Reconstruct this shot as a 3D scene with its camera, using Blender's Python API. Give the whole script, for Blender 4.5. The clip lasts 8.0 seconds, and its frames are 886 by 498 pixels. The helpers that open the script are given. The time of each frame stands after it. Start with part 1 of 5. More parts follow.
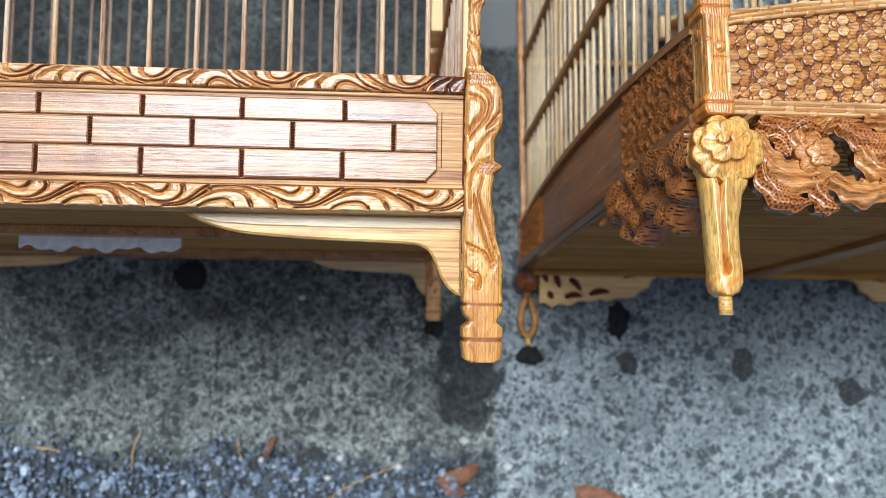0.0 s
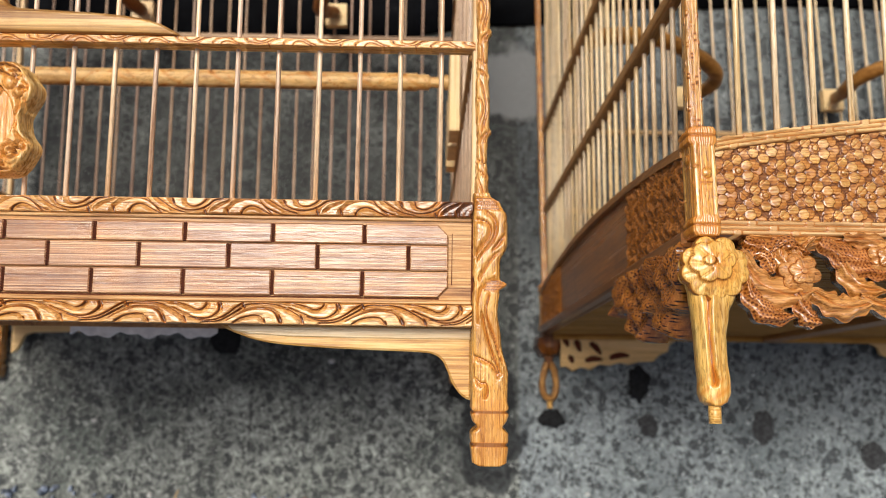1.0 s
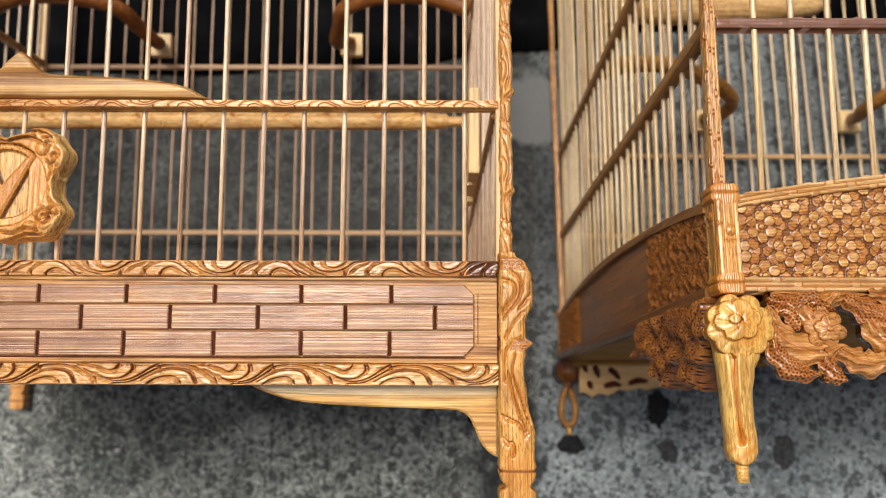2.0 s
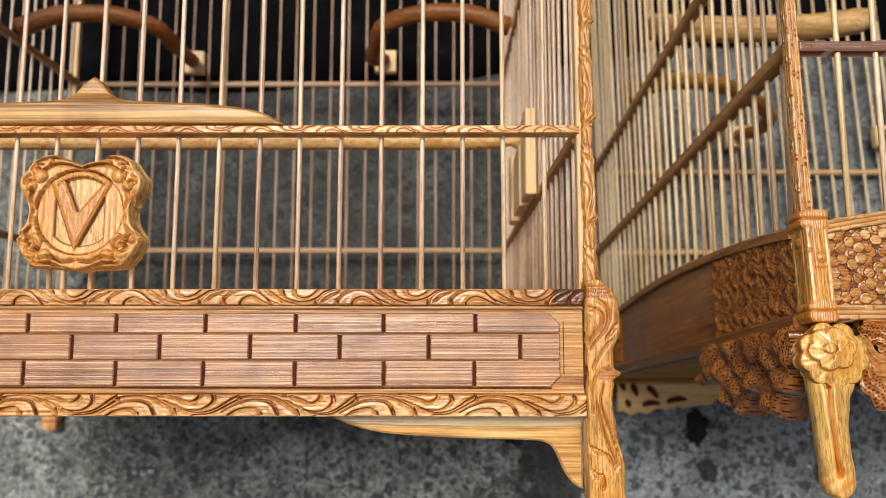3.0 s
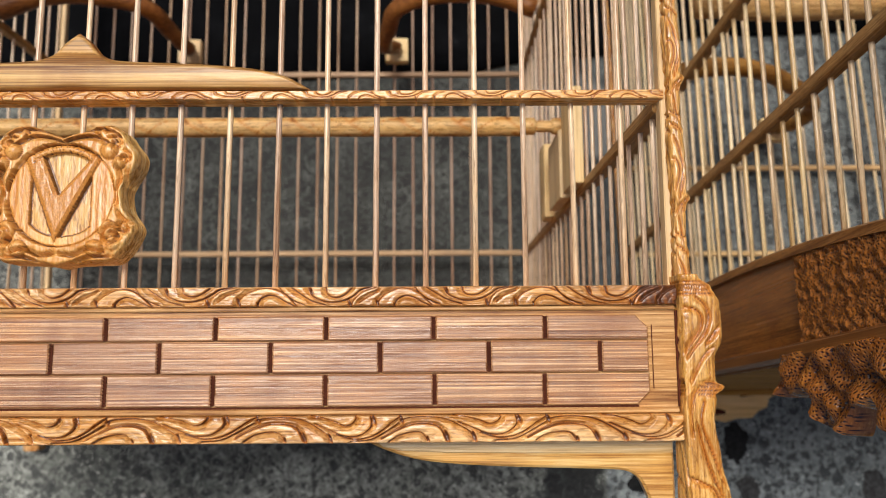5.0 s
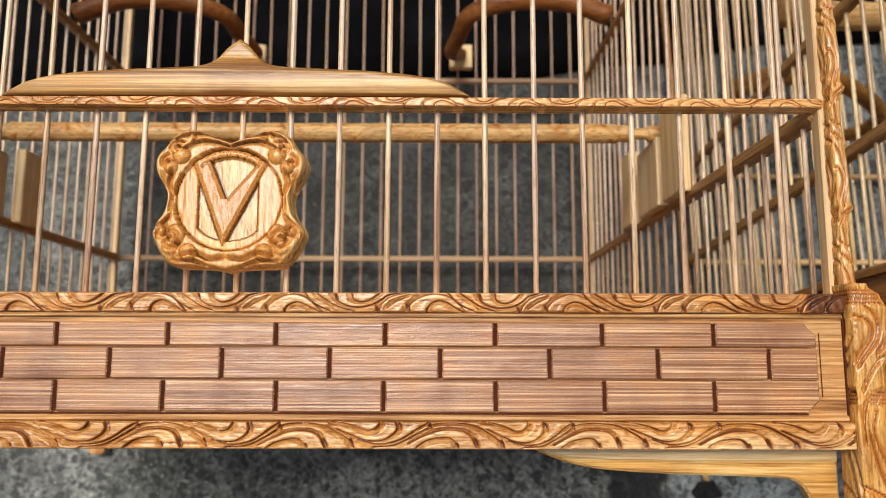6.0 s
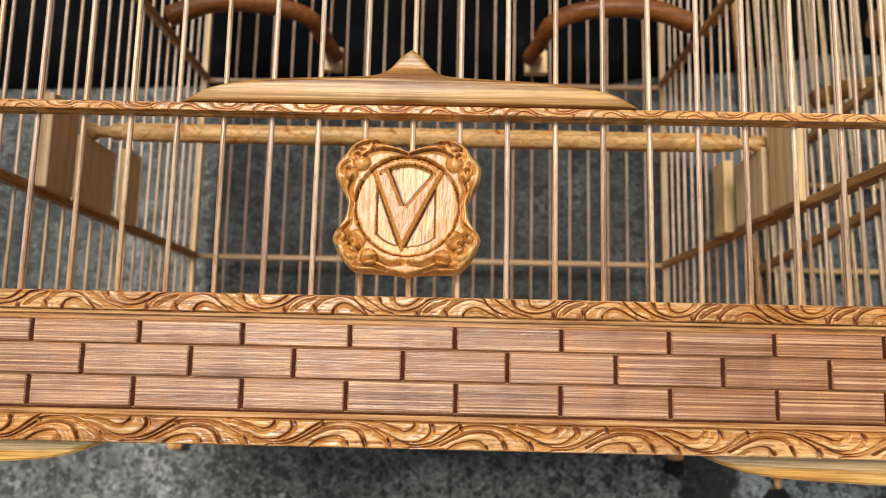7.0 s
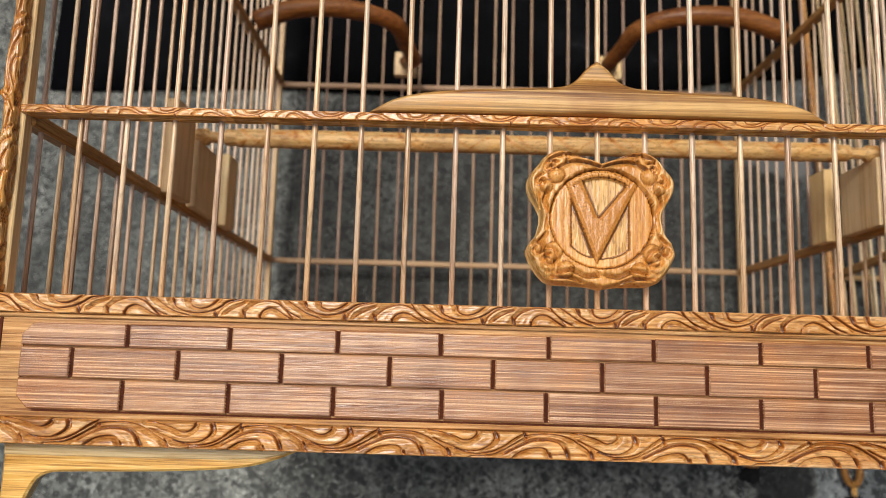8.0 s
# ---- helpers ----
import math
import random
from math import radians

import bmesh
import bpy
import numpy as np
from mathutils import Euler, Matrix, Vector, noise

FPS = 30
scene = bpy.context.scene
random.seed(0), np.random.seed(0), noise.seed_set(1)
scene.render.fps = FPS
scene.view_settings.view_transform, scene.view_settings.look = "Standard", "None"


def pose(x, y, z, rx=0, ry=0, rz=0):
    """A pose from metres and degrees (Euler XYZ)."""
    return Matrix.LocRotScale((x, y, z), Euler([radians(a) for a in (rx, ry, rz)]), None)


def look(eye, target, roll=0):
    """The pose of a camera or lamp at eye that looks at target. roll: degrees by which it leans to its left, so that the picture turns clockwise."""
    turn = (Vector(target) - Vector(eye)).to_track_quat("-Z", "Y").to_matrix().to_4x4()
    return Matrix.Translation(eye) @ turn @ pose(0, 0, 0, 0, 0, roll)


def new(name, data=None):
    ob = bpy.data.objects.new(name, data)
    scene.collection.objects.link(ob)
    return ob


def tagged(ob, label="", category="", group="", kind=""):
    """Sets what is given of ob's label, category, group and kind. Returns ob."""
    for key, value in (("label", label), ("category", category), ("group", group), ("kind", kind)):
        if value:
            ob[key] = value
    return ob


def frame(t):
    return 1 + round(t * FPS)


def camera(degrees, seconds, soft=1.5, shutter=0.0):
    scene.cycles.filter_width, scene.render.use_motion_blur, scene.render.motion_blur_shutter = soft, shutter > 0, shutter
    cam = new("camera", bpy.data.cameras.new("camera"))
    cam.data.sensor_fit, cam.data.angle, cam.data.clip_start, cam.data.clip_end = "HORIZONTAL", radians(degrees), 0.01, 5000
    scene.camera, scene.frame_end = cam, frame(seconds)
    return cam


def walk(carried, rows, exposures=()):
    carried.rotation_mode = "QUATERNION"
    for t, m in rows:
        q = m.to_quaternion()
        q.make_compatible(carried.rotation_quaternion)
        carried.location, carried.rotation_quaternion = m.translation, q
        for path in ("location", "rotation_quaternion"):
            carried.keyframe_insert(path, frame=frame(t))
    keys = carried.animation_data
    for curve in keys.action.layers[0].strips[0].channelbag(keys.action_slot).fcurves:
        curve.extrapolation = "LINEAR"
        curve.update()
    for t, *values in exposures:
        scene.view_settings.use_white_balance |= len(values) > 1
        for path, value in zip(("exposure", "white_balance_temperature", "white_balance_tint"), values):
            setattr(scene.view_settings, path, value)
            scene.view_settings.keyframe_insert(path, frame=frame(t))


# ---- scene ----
cam = camera(60.88, 8.0, 0.9)
# The cages lie on their backs on the pavement. Their own frame has x across, y from front to back and z from the feet up;
# LAY turns that frame into the world, where the pavement is z = 0.
LAY = pose(0, 0, 0, -84.7, 0, 0) @ pose(0, -0.368, 0)
PATH = [
    (0, (0.15846, -0.23594, 0.02414), (0.21298, 0.76075, 0.08446), 0.84),
    (0.5, (0.15303, -0.26208, 0.03517), (0.18598, 0.73330, 0.12674), 1.04),
    (1, (0.16444, -0.26175, 0.04957), (0.17508, 0.73308, 0.15248), 0.80),
    (1.2, (0.16446, -0.26213, 0.05371), (0.17215, 0.73229, 0.16096), 0.71),
    (2.3, (0.15089, -0.26757, 0.07175), (0.14450, 0.72667, 0.18002), 0.07),
    (2.5, (0.14155, -0.26531, 0.07233), (0.13657, 0.72807, 0.18831), 0.04),
    (3, (0.12995, -0.26339, 0.07533), (0.12509, 0.72943, 0.19607), 0.03),
    (3.5, (0.13671, -0.24049, 0.08031), (0.13940, 0.75203, 0.20347), -0.11),
    (4, (0.12863, -0.23326, 0.07494), (0.13395, 0.75861, 0.20322), -0.20),
    (4.2, (0.12753, -0.23081, 0.07451), (0.13318, 0.76105, 0.20291), -0.35),
    (5.3, (0.09660, -0.21419, 0.07482), (0.10606, 0.77583, 0.21545), -0.34),
    (5.5, (0.08685, -0.21578, 0.07490), (0.09876, 0.77374, 0.21883), -0.27),
    (6, (0.06189, -0.21685, 0.07494), (0.06594, 0.77302, 0.21688), 0.15),
    (6.5, (0.03541, -0.22077, 0.07565), (0.03206, 0.76931, 0.21612), 0.76),
    (7, (0.01399, -0.22268, 0.07579), (0.00199, 0.76710, 0.21786), 1.27),
    (7.5, (-0.01664, -0.22114, 0.07691), (-0.03008, 0.76893, 0.21669), 1.58),
    (8, (-0.04421, -0.22392, 0.07741), (-0.05685, 0.76558, 0.22110), 1.65),
]
walk(cam, [(t, LAY @ look(eye, target, roll)) for t, eye, target, roll in PATH], [(0.0, 0.68, 5450, 4), (0.8, 0.6, 6350, 8), (1.2, 0.55, 6600, 10), (2.4, 0.43, 6580, 10), (4.0, 0.36, 6560, 10), (6.5, 0.32, 6560, 10), (8.0, 0.27, 6560, 10)])
cam.data.dof.use_dof = True
cam.data.dof.focus_distance = 0.24
cam.data.dof.aperture_fstop = 16

# ---- light: open shade under a bright overcast sky ----
world = bpy.data.worlds.new("world")
scene.world = world
world.use_nodes = True
wn = world.node_tree.nodes
sky = wn.new("ShaderNodeTexSky")
sky.sky_type = "NISHITA"
sky.sun_disc = False
sky.sun_elevation, sky.sun_rotation = radians(74), radians(-36)
sky.dust_density, sky.air_density, sky.ozone_density = 6.0, 0.7, 0.4
world.node_tree.links.new(sky.outputs[0], wn["Background"].inputs[0])
wn["Background"].inputs[1].default_value = 0.06
sun = new("sun", bpy.data.lights.new("sun", "SUN"))
sun.data.energy, sun.data.angle, sun.data.color = 2.1, radians(24), (1.0, 0.95, 0.88)
sun.matrix_world = look((-0.33, 0.46, 2.0), (0, 0, 0))


# ---- materials ----
def nodes_of(name):
    m = bpy.data.materials.new(name)
    m.use_nodes = True
    return m, m.node_tree.nodes, m.node_tree.links, m.node_tree.nodes["Principled BSDF"]


def ramp(n, stops):
    r = n.new("ShaderNodeValToRGB")
    while len(r.color_ramp.elements) < len(stops):
        r.color_ramp.elements.new(0.5)
    for e, (p, c) in zip(r.color_ramp.elements, stops):
        e.position, e.color = p, (*c, 1)
    return r


def mixed(n, l, fac, a, b, how="MIX"):
    m = n.new("ShaderNodeMix")
    m.data_type, m.blend_type = "RGBA", how
    for k, v in ((0, fac), (6, a), (7, b)):
        if isinstance(v, (int, float)):
            m.inputs[k].default_value = v
        elif isinstance(v, tuple):
            m.inputs[k].default_value = (*v, 1)
        else:
            l.new(v, m.inputs[k])
    return m.outputs[2]


def noise_at(n, l, vec, scale, detail=3.0, rough=0.55):
    t = n.new("ShaderNodeTexNoise")
    t.inputs["Scale"].default_value, t.inputs["Detail"].default_value, t.inputs["Roughness"].default_value = scale, detail, rough
    l.new(vec, t.inputs["Vector"])
    return t.outputs["Fac"]


def bamboo(name, light, mid, dark, along="x", rough=0.38, coat=0.25, fibre=1500, bump=0.25, burn=None, blotch=0.35, spread=0.8, k=0.02, dash=0.0, broadly=0.42, shine=0.28, hew=0.0, toasted=None):
    """Bamboo: fine fibres along one axis, slow patches across, an own tint for each piece; burn colours the engraved lines;
    hew is the depth in metres of the small facets that the carving knife left."""
    m, n, l, p = nodes_of(name)
    tc, info = n.new("ShaderNodeTexCoord"), n.new("ShaderNodeObjectInfo")
    shift = n.new("ShaderNodeVectorMath")
    shift.operation = "MULTIPLY_ADD"
    l.new(info.outputs["Random"], shift.inputs[0])
    shift.inputs[1].default_value = (3.1, 5.7, 4.3)
    l.new(tc.outputs["Object"], shift.inputs[2])
    stretch = n.new("ShaderNodeVectorMath")
    stretch.operation = "MULTIPLY"
    l.new(shift.outputs[0], stretch.inputs[0])
    stretch.inputs[1].default_value = {"x": (k, 1, 1), "y": (1, k, 1), "z": (1, 1, k)}[along]
    fine = noise_at(n, l, stretch.outputs[0], fibre, 4, 0.65)
    broad = noise_at(n, l, stretch.outputs[0], fibre / 7, 3)
    slow = noise_at(n, l, shift.outputs[0], 55, 3)
    r = ramp(n, [(0.4, dark), (0.47, mid), (0.53, mid), (0.61, light)])
    l.new(fine, r.inputs[0])
    r2 = ramp(n, [(0.34, dark), (0.5, mid), (0.66, light)])
    l.new(broad, r2.inputs[0])
    col = mixed(n, l, broadly, r.outputs[0], r2.outputs[0])
    if dash:
        short = n.new("ShaderNodeVectorMath")
        short.operation = "MULTIPLY"
        l.new(shift.outputs[0], short.inputs[0])
        short.inputs[1].default_value = {"x": (0.16, 1, 1), "y": (1, 0.16, 1), "z": (1, 1, 0.16)}[along]
        rd = ramp(n, [(0.53, (1, 1, 1)), (0.63, (1 - dash, 1 - 1.15 * dash, 1 - 1.3 * dash))])
        l.new(noise_at(n, l, short.outputs[0], 1500, 2, 0.6), rd.inputs[0])
        col = mixed(n, l, 1.0, col, rd.outputs[0], "MULTIPLY")
    r3 = ramp(n, [(0.32, (0.72, 0.6, 0.52)), (0.5, (1, 1, 1)), (0.68, (1.15, 1.04, 0.86))])
    l.new(slow, r3.inputs[0])
    col = mixed(n, l, blotch, col, r3.outputs[0], "MULTIPLY")
    tint = ramp(n, [(0.0, (0.86, 0.79, 0.8)), (0.35, (1, 0.97, 0.99)), (0.65, (1.02, 1, 0.94)), (1.0, (1.04, 0.94, 0.74))])
    l.new(info.outputs["Random"], tint.inputs[0])
    col = mixed(n, l, spread, col, tint.outputs[0], "MULTIPLY")
    if burn:
        at = n.new("ShaderNodeAttribute")
        at.attribute_name = "burn"
        toast, char = n.new("ShaderNodeMapRange"), n.new("ShaderNodeMapRange")
        for node, lo, hi, top in ((toast, 0.0, 0.5, 0.9), (char, 0.35, 1.0, 1.0)):
            node.inputs["From Min"].default_value, node.inputs["From Max"].default_value, node.inputs["To Max"].default_value = lo, hi, top
            l.new(at.outputs["Fac"], node.inputs["Value"])
        col = mixed(n, l, toast.outputs[0], col, toasted or tuple(m * t for m, t in zip(mid, (0.88, 0.54, 0.24))))
        col = mixed(n, l, char.outputs[0], col, burn)
    l.new(col, p.inputs["Base Color"])
    rr = ramp(n, [(0.2, (rough - 0.1,) * 3), (0.8, (rough + 0.15,) * 3)])
    l.new(broad, rr.inputs[0])
    l.new(rr.outputs[0], p.inputs["Roughness"])
    p.inputs["Specular IOR Level"].default_value = shine
    p.inputs["Coat Weight"].default_value, p.inputs["Coat Roughness"].default_value = min(1.0, coat * 0.35), 0.3 if not hew else 0.2
    bm_ = n.new("ShaderNodeBump")
    bm_.inputs["Strength"].default_value, bm_.inputs["Distance"].default_value = bump, 0.0004
    l.new(fine, bm_.inputs["Height"])
    if hew:
        facet, wide = n.new("ShaderNodeBump"), n.new("ShaderNodeVectorMath")
        wide.operation = "MULTIPLY"
        l.new(shift.outputs[0], wide.inputs[0])
        wide.inputs[1].default_value = {"x": (0.3, 1, 1), "y": (1, 0.3, 1), "z": (1, 1, 0.3)}[along]
        facet.inputs["Strength"].default_value, facet.inputs["Distance"].default_value = 1.0, hew
        l.new(noise_at(n, l, wide.outputs[0], 620, 2, 0.5), facet.inputs["Height"])
        l.new(facet.outputs[0], bm_.inputs["Normal"])
        l.new(facet.outputs[0], p.inputs["Coat Normal"])
    l.new(bm_.outputs[0], p.inputs["Normal"])
    return m


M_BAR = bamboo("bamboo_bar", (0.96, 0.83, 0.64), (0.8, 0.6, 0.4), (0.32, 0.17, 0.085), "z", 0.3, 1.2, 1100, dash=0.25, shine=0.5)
# duller copies for the cage's back: its shade is put into the colour
M_BAR_BACK = bamboo("shaded_bamboo_bar", (0.72, 0.56, 0.43), (0.5, 0.35, 0.24), (0.24, 0.13, 0.08), "z", 0.4, 0.5, 1100, dash=0.25)
M_BACK = bamboo("shaded_bamboo_rail", (0.62, 0.44, 0.27), (0.45, 0.3, 0.17), (0.25, 0.15, 0.08), "x", 0.5, 0.2, 1000)
M_BAR_WARM = bamboo("bamboo_bar_golden", (0.95, 0.82, 0.56), (0.83, 0.66, 0.4), (0.48, 0.31, 0.13), "z", 0.3, 1.0, 1100, dash=0.25, shine=0.5)
M_BRICK = bamboo("bamboo_brick", (0.82, 0.54, 0.31), (0.375, 0.173, 0.074), (0.15, 0.056, 0.022), "x", 0.26, 1.3, 2500, bump=0.4, blotch=1.0, spread=0.5, k=0.004, broadly=0.18, shine=0.6, hew=0.00012)
M_BOARD = bamboo("bamboo_board", (0.8, 0.54, 0.25), (0.52, 0.28, 0.095), (0.2, 0.075, 0.02), "x", 0.4, 0.2, 1700, blotch=0.6, broadly=0.3)
M_BOARD_Y = bamboo("bamboo_board_side", (0.56, 0.29, 0.095), (0.38, 0.17, 0.047), (0.17, 0.06, 0.014), "y", 0.32, 0.6, dash=0.3)
M_CARVE = bamboo("carved_bamboo", (0.95, 0.7, 0.37), (0.68, 0.355, 0.1), (0.25, 0.085, 0.015), "x", 0.26, 1.0, 1200, 0.35, (0.06, 0.016, 0.006), 1.0, dash=0.4, shine=0.5, hew=0.0003)
M_CARVE_Z = bamboo("carved_bamboo_post", (0.93, 0.66, 0.29), (0.67, 0.36, 0.08), (0.26, 0.09, 0.014), "z", 0.26, 1.0, 1400, 0.35, (0.06, 0.016, 0.005), 1.0, dash=0.45, shine=0.5, hew=0.0002)
M_YELLOW = bamboo("honey_bamboo", (0.98, 0.74, 0.3), (0.78, 0.46, 0.11), (0.42, 0.18, 0.03), "x", 0.28, 1.2, 1500, blotch=0.6, broadly=0.25, shine=0.4)
M_HIGHLIGHT = bamboo("highlight_bamboo", (0.97, 0.83, 0.52), (0.86, 0.64, 0.3), (0.55, 0.33, 0.1), "x", 0.25, 1.6, 1500, broadly=0.3, shine=0.5)
M_HONEY_Z = bamboo("honey_bamboo_leg", (0.92, 0.66, 0.24), (0.72, 0.43, 0.1), (0.34, 0.15, 0.03), "z", 0.28, 1.3, 1000, 0.3, (0.1, 0.03, 0.007), 0.8, dash=0.38, shine=0.5, hew=0.00025)
M_SIDE = bamboo("side_rail_bamboo", (0.66, 0.41, 0.17), (0.48, 0.27, 0.095), (0.24, 0.11, 0.03), "y", 0.45, 0.1, dash=0.3)
M_PALE = bamboo("pale_bamboo", (0.92, 0.75, 0.45), (0.84, 0.63, 0.33), (0.58, 0.38, 0.16), "z", 0.5, 0.1, 1000)
M_PALE_X = bamboo("pale_bamboo_cross", (0.82, 0.61, 0.33), (0.68, 0.46, 0.21), (0.45, 0.27, 0.1), "x", 0.5, 0.1, 1000)
M_HORN = bamboo("bent_perch_wood", (0.4, 0.17, 0.045), (0.26, 0.095, 0.022), (0.11, 0.032, 0.007), "x", 0.42, 0.15, 500, dash=0.3)
M_OCHRE = bamboo("ochre_perch_wood", (0.56, 0.3, 0.08), (0.4, 0.19, 0.04), (0.2, 0.08, 0.015), "x", 0.42, 0.15, 500, dash=0.3)
M_PERCH = bamboo("perch_wood", (0.84, 0.6, 0.3), (0.66, 0.42, 0.16), (0.34, 0.17, 0.045), "x", 0.45, 0.15, 700, 0.3, (0.16, 0.055, 0.016), 0.8, dash=0.4)
M_RICH = bamboo("dark_carved_bamboo", (0.54, 0.22, 0.05), (0.36, 0.135, 0.026), (0.14, 0.042, 0.008), "x", 0.2, 1.7, 900, 0.2, (0.014, 0.004, 0.002), 0.7, dash=0.3, shine=0.6, toasted=(0.34, 0.115, 0.018))
M_APRON = bamboo("apron_carving", (0.76, 0.42, 0.15), (0.5, 0.225, 0.055), (0.22, 0.078, 0.014), "x", 0.22, 1.6, 1000, 0.3, (0.05, 0.013, 0.004), 0.9, dash=0.4, shine=0.5, hew=0.0003)
M_FLORAL = bamboo("floral_carving", (0.96, 0.74, 0.37), (0.7, 0.44, 0.13), (0.28, 0.11, 0.02), "x", 0.28, 1.0, 1000, 0.35, (0.06, 0.014, 0.003), 1.0, dash=0.45, shine=0.45, hew=0.0002, toasted=(0.46, 0.16, 0.026))
M_EMBLEM = bamboo("emblem_wood", (0.97, 0.82, 0.5), (0.8, 0.51, 0.18), (0.34, 0.14, 0.022), "z", 0.3, 0.8, 1000, 0.3, (0.06, 0.02, 0.005), 0.5, dash=0.4, shine=0.4, hew=0.00025)
M_RIDGE = bamboo("ridge_bamboo", (0.8, 0.54, 0.23), (0.4, 0.2, 0.045), (0.11, 0.038, 0.007), "x", 0.38, 0.6, 1600, 0.3, (0.1, 0.03, 0.008), 0.7, broadly=0.4, k=0.008, shine=0.5, hew=0.00012)
M_PLUM = bamboo("plum_bamboo", (0.5, 0.33, 0.26), (0.28, 0.16, 0.115), (0.12, 0.06, 0.04), "x", 0.3, 1.6, 900, 0.3, (0.03, 0.012, 0.008), 0.5)
M_GLAZE = bamboo("glazed_carving", (0.62, 0.28, 0.05), (0.33, 0.125, 0.02), (0.13, 0.04, 0.007), "z", 0.12, 2.2, 500, 0.2, (0.01, 0.0035, 0.002), 0.7, dash=0.3, shine=0.5, hew=0.0004, toasted=(0.34, 0.11, 0.016))
M_VARNISH = bamboo("varnished_side", (0.4, 0.18, 0.05), (0.25, 0.1, 0.026), (0.11, 0.036, 0.009), "y", 0.25, 1.2, 900, 0.2)


def plain(name, colour, rough, spread=0.25, scale=400):
    m, n, l, p = nodes_of(name)
    tc = n.new("ShaderNodeTexCoord")
    f = noise_at(n, l, tc.outputs["Object"], scale, 4)
    r = ramp(n, [(0.3, tuple(c * (1 - spread) for c in colour)), (0.7, tuple(c * (1 + spread) for c in colour))])
    l.new(f, r.inputs[0])
    l.new(r.outputs[0], p.inputs["Base Color"])
    p.inputs["Roughness"].default_value = rough
    b = n.new("ShaderNodeBump")
    b.inputs["Strength"].default_value, b.inputs["Distance"].default_value = 0.3, 0.0006
    l.new(f, b.inputs["Height"])
    l.new(b.outputs[0], p.inputs["Normal"])
    return m


M_LOOP = bamboo("dark_foot_wood", (0.34, 0.15, 0.045), (0.2, 0.075, 0.02), (0.08, 0.026, 0.007), "z", 0.3, 1.5, 700, 0.3, (0.03, 0.01, 0.004), 0.8, dash=0.4)
M_BURNT_SHADE = plain("burnt_joint_and_shade", (0.095, 0.027, 0.014), 0.85)
M_BURNT_SHADE.node_tree.nodes["Principled BSDF"].inputs["Specular IOR Level"].default_value = 0.1
M_DULL = plain("worn_spot", (0.045, 0.047, 0.048), 0.85, 0.85, 420)
M_SLAT = bamboo("floor_slat", (0.6, 0.35, 0.11), (0.42, 0.22, 0.055), (0.2, 0.08, 0.018), "x", 0.6, 0.0, 500, shine=0.1)
M_LIP = plain("whitish_lip", (0.8, 0.77, 0.74), 0.5, 0.15, 300)
M_GUM = plain("tar_stain", (0.013, 0.0135, 0.014), 0.75, 0.8, 500)
M_GUM.node_tree.nodes["Principled BSDF"].inputs["Specular IOR Level"].default_value = 0.2
M_STONE = plain("gravel_stone", (0.27, 0.31, 0.37), 0.7, 0.6, 500)
n_, l_ = M_STONE.node_tree.nodes, M_STONE.node_tree.links
g_ = n_.new("ShaderNodeNewGeometry")
r_ = ramp(n_, [(0.0, (0.2, 0.22, 0.25)), (0.45, (0.6, 0.64, 0.7)), (0.8, (1.0, 1.05, 1.15)), (0.95, (1.4, 1.38, 1.35)), (1.0, (2.2, 2.2, 2.15))])
l_.new(g_.outputs["Random Per Island"], r_.inputs[0])
l_.new(mixed(n_, l_, 1.0, n_["Principled BSDF"].inputs["Base Color"].links[0].from_socket, r_.outputs[0], "MULTIPLY"), n_["Principled BSDF"].inputs["Base Color"])
M_LEAF = plain("dry_leaf", (0.23, 0.1, 0.05), 0.7, 0.4, 200)
M_WHITE = plain("white_chip", (0.6, 0.6, 0.58), 0.7, 0.2, 200)


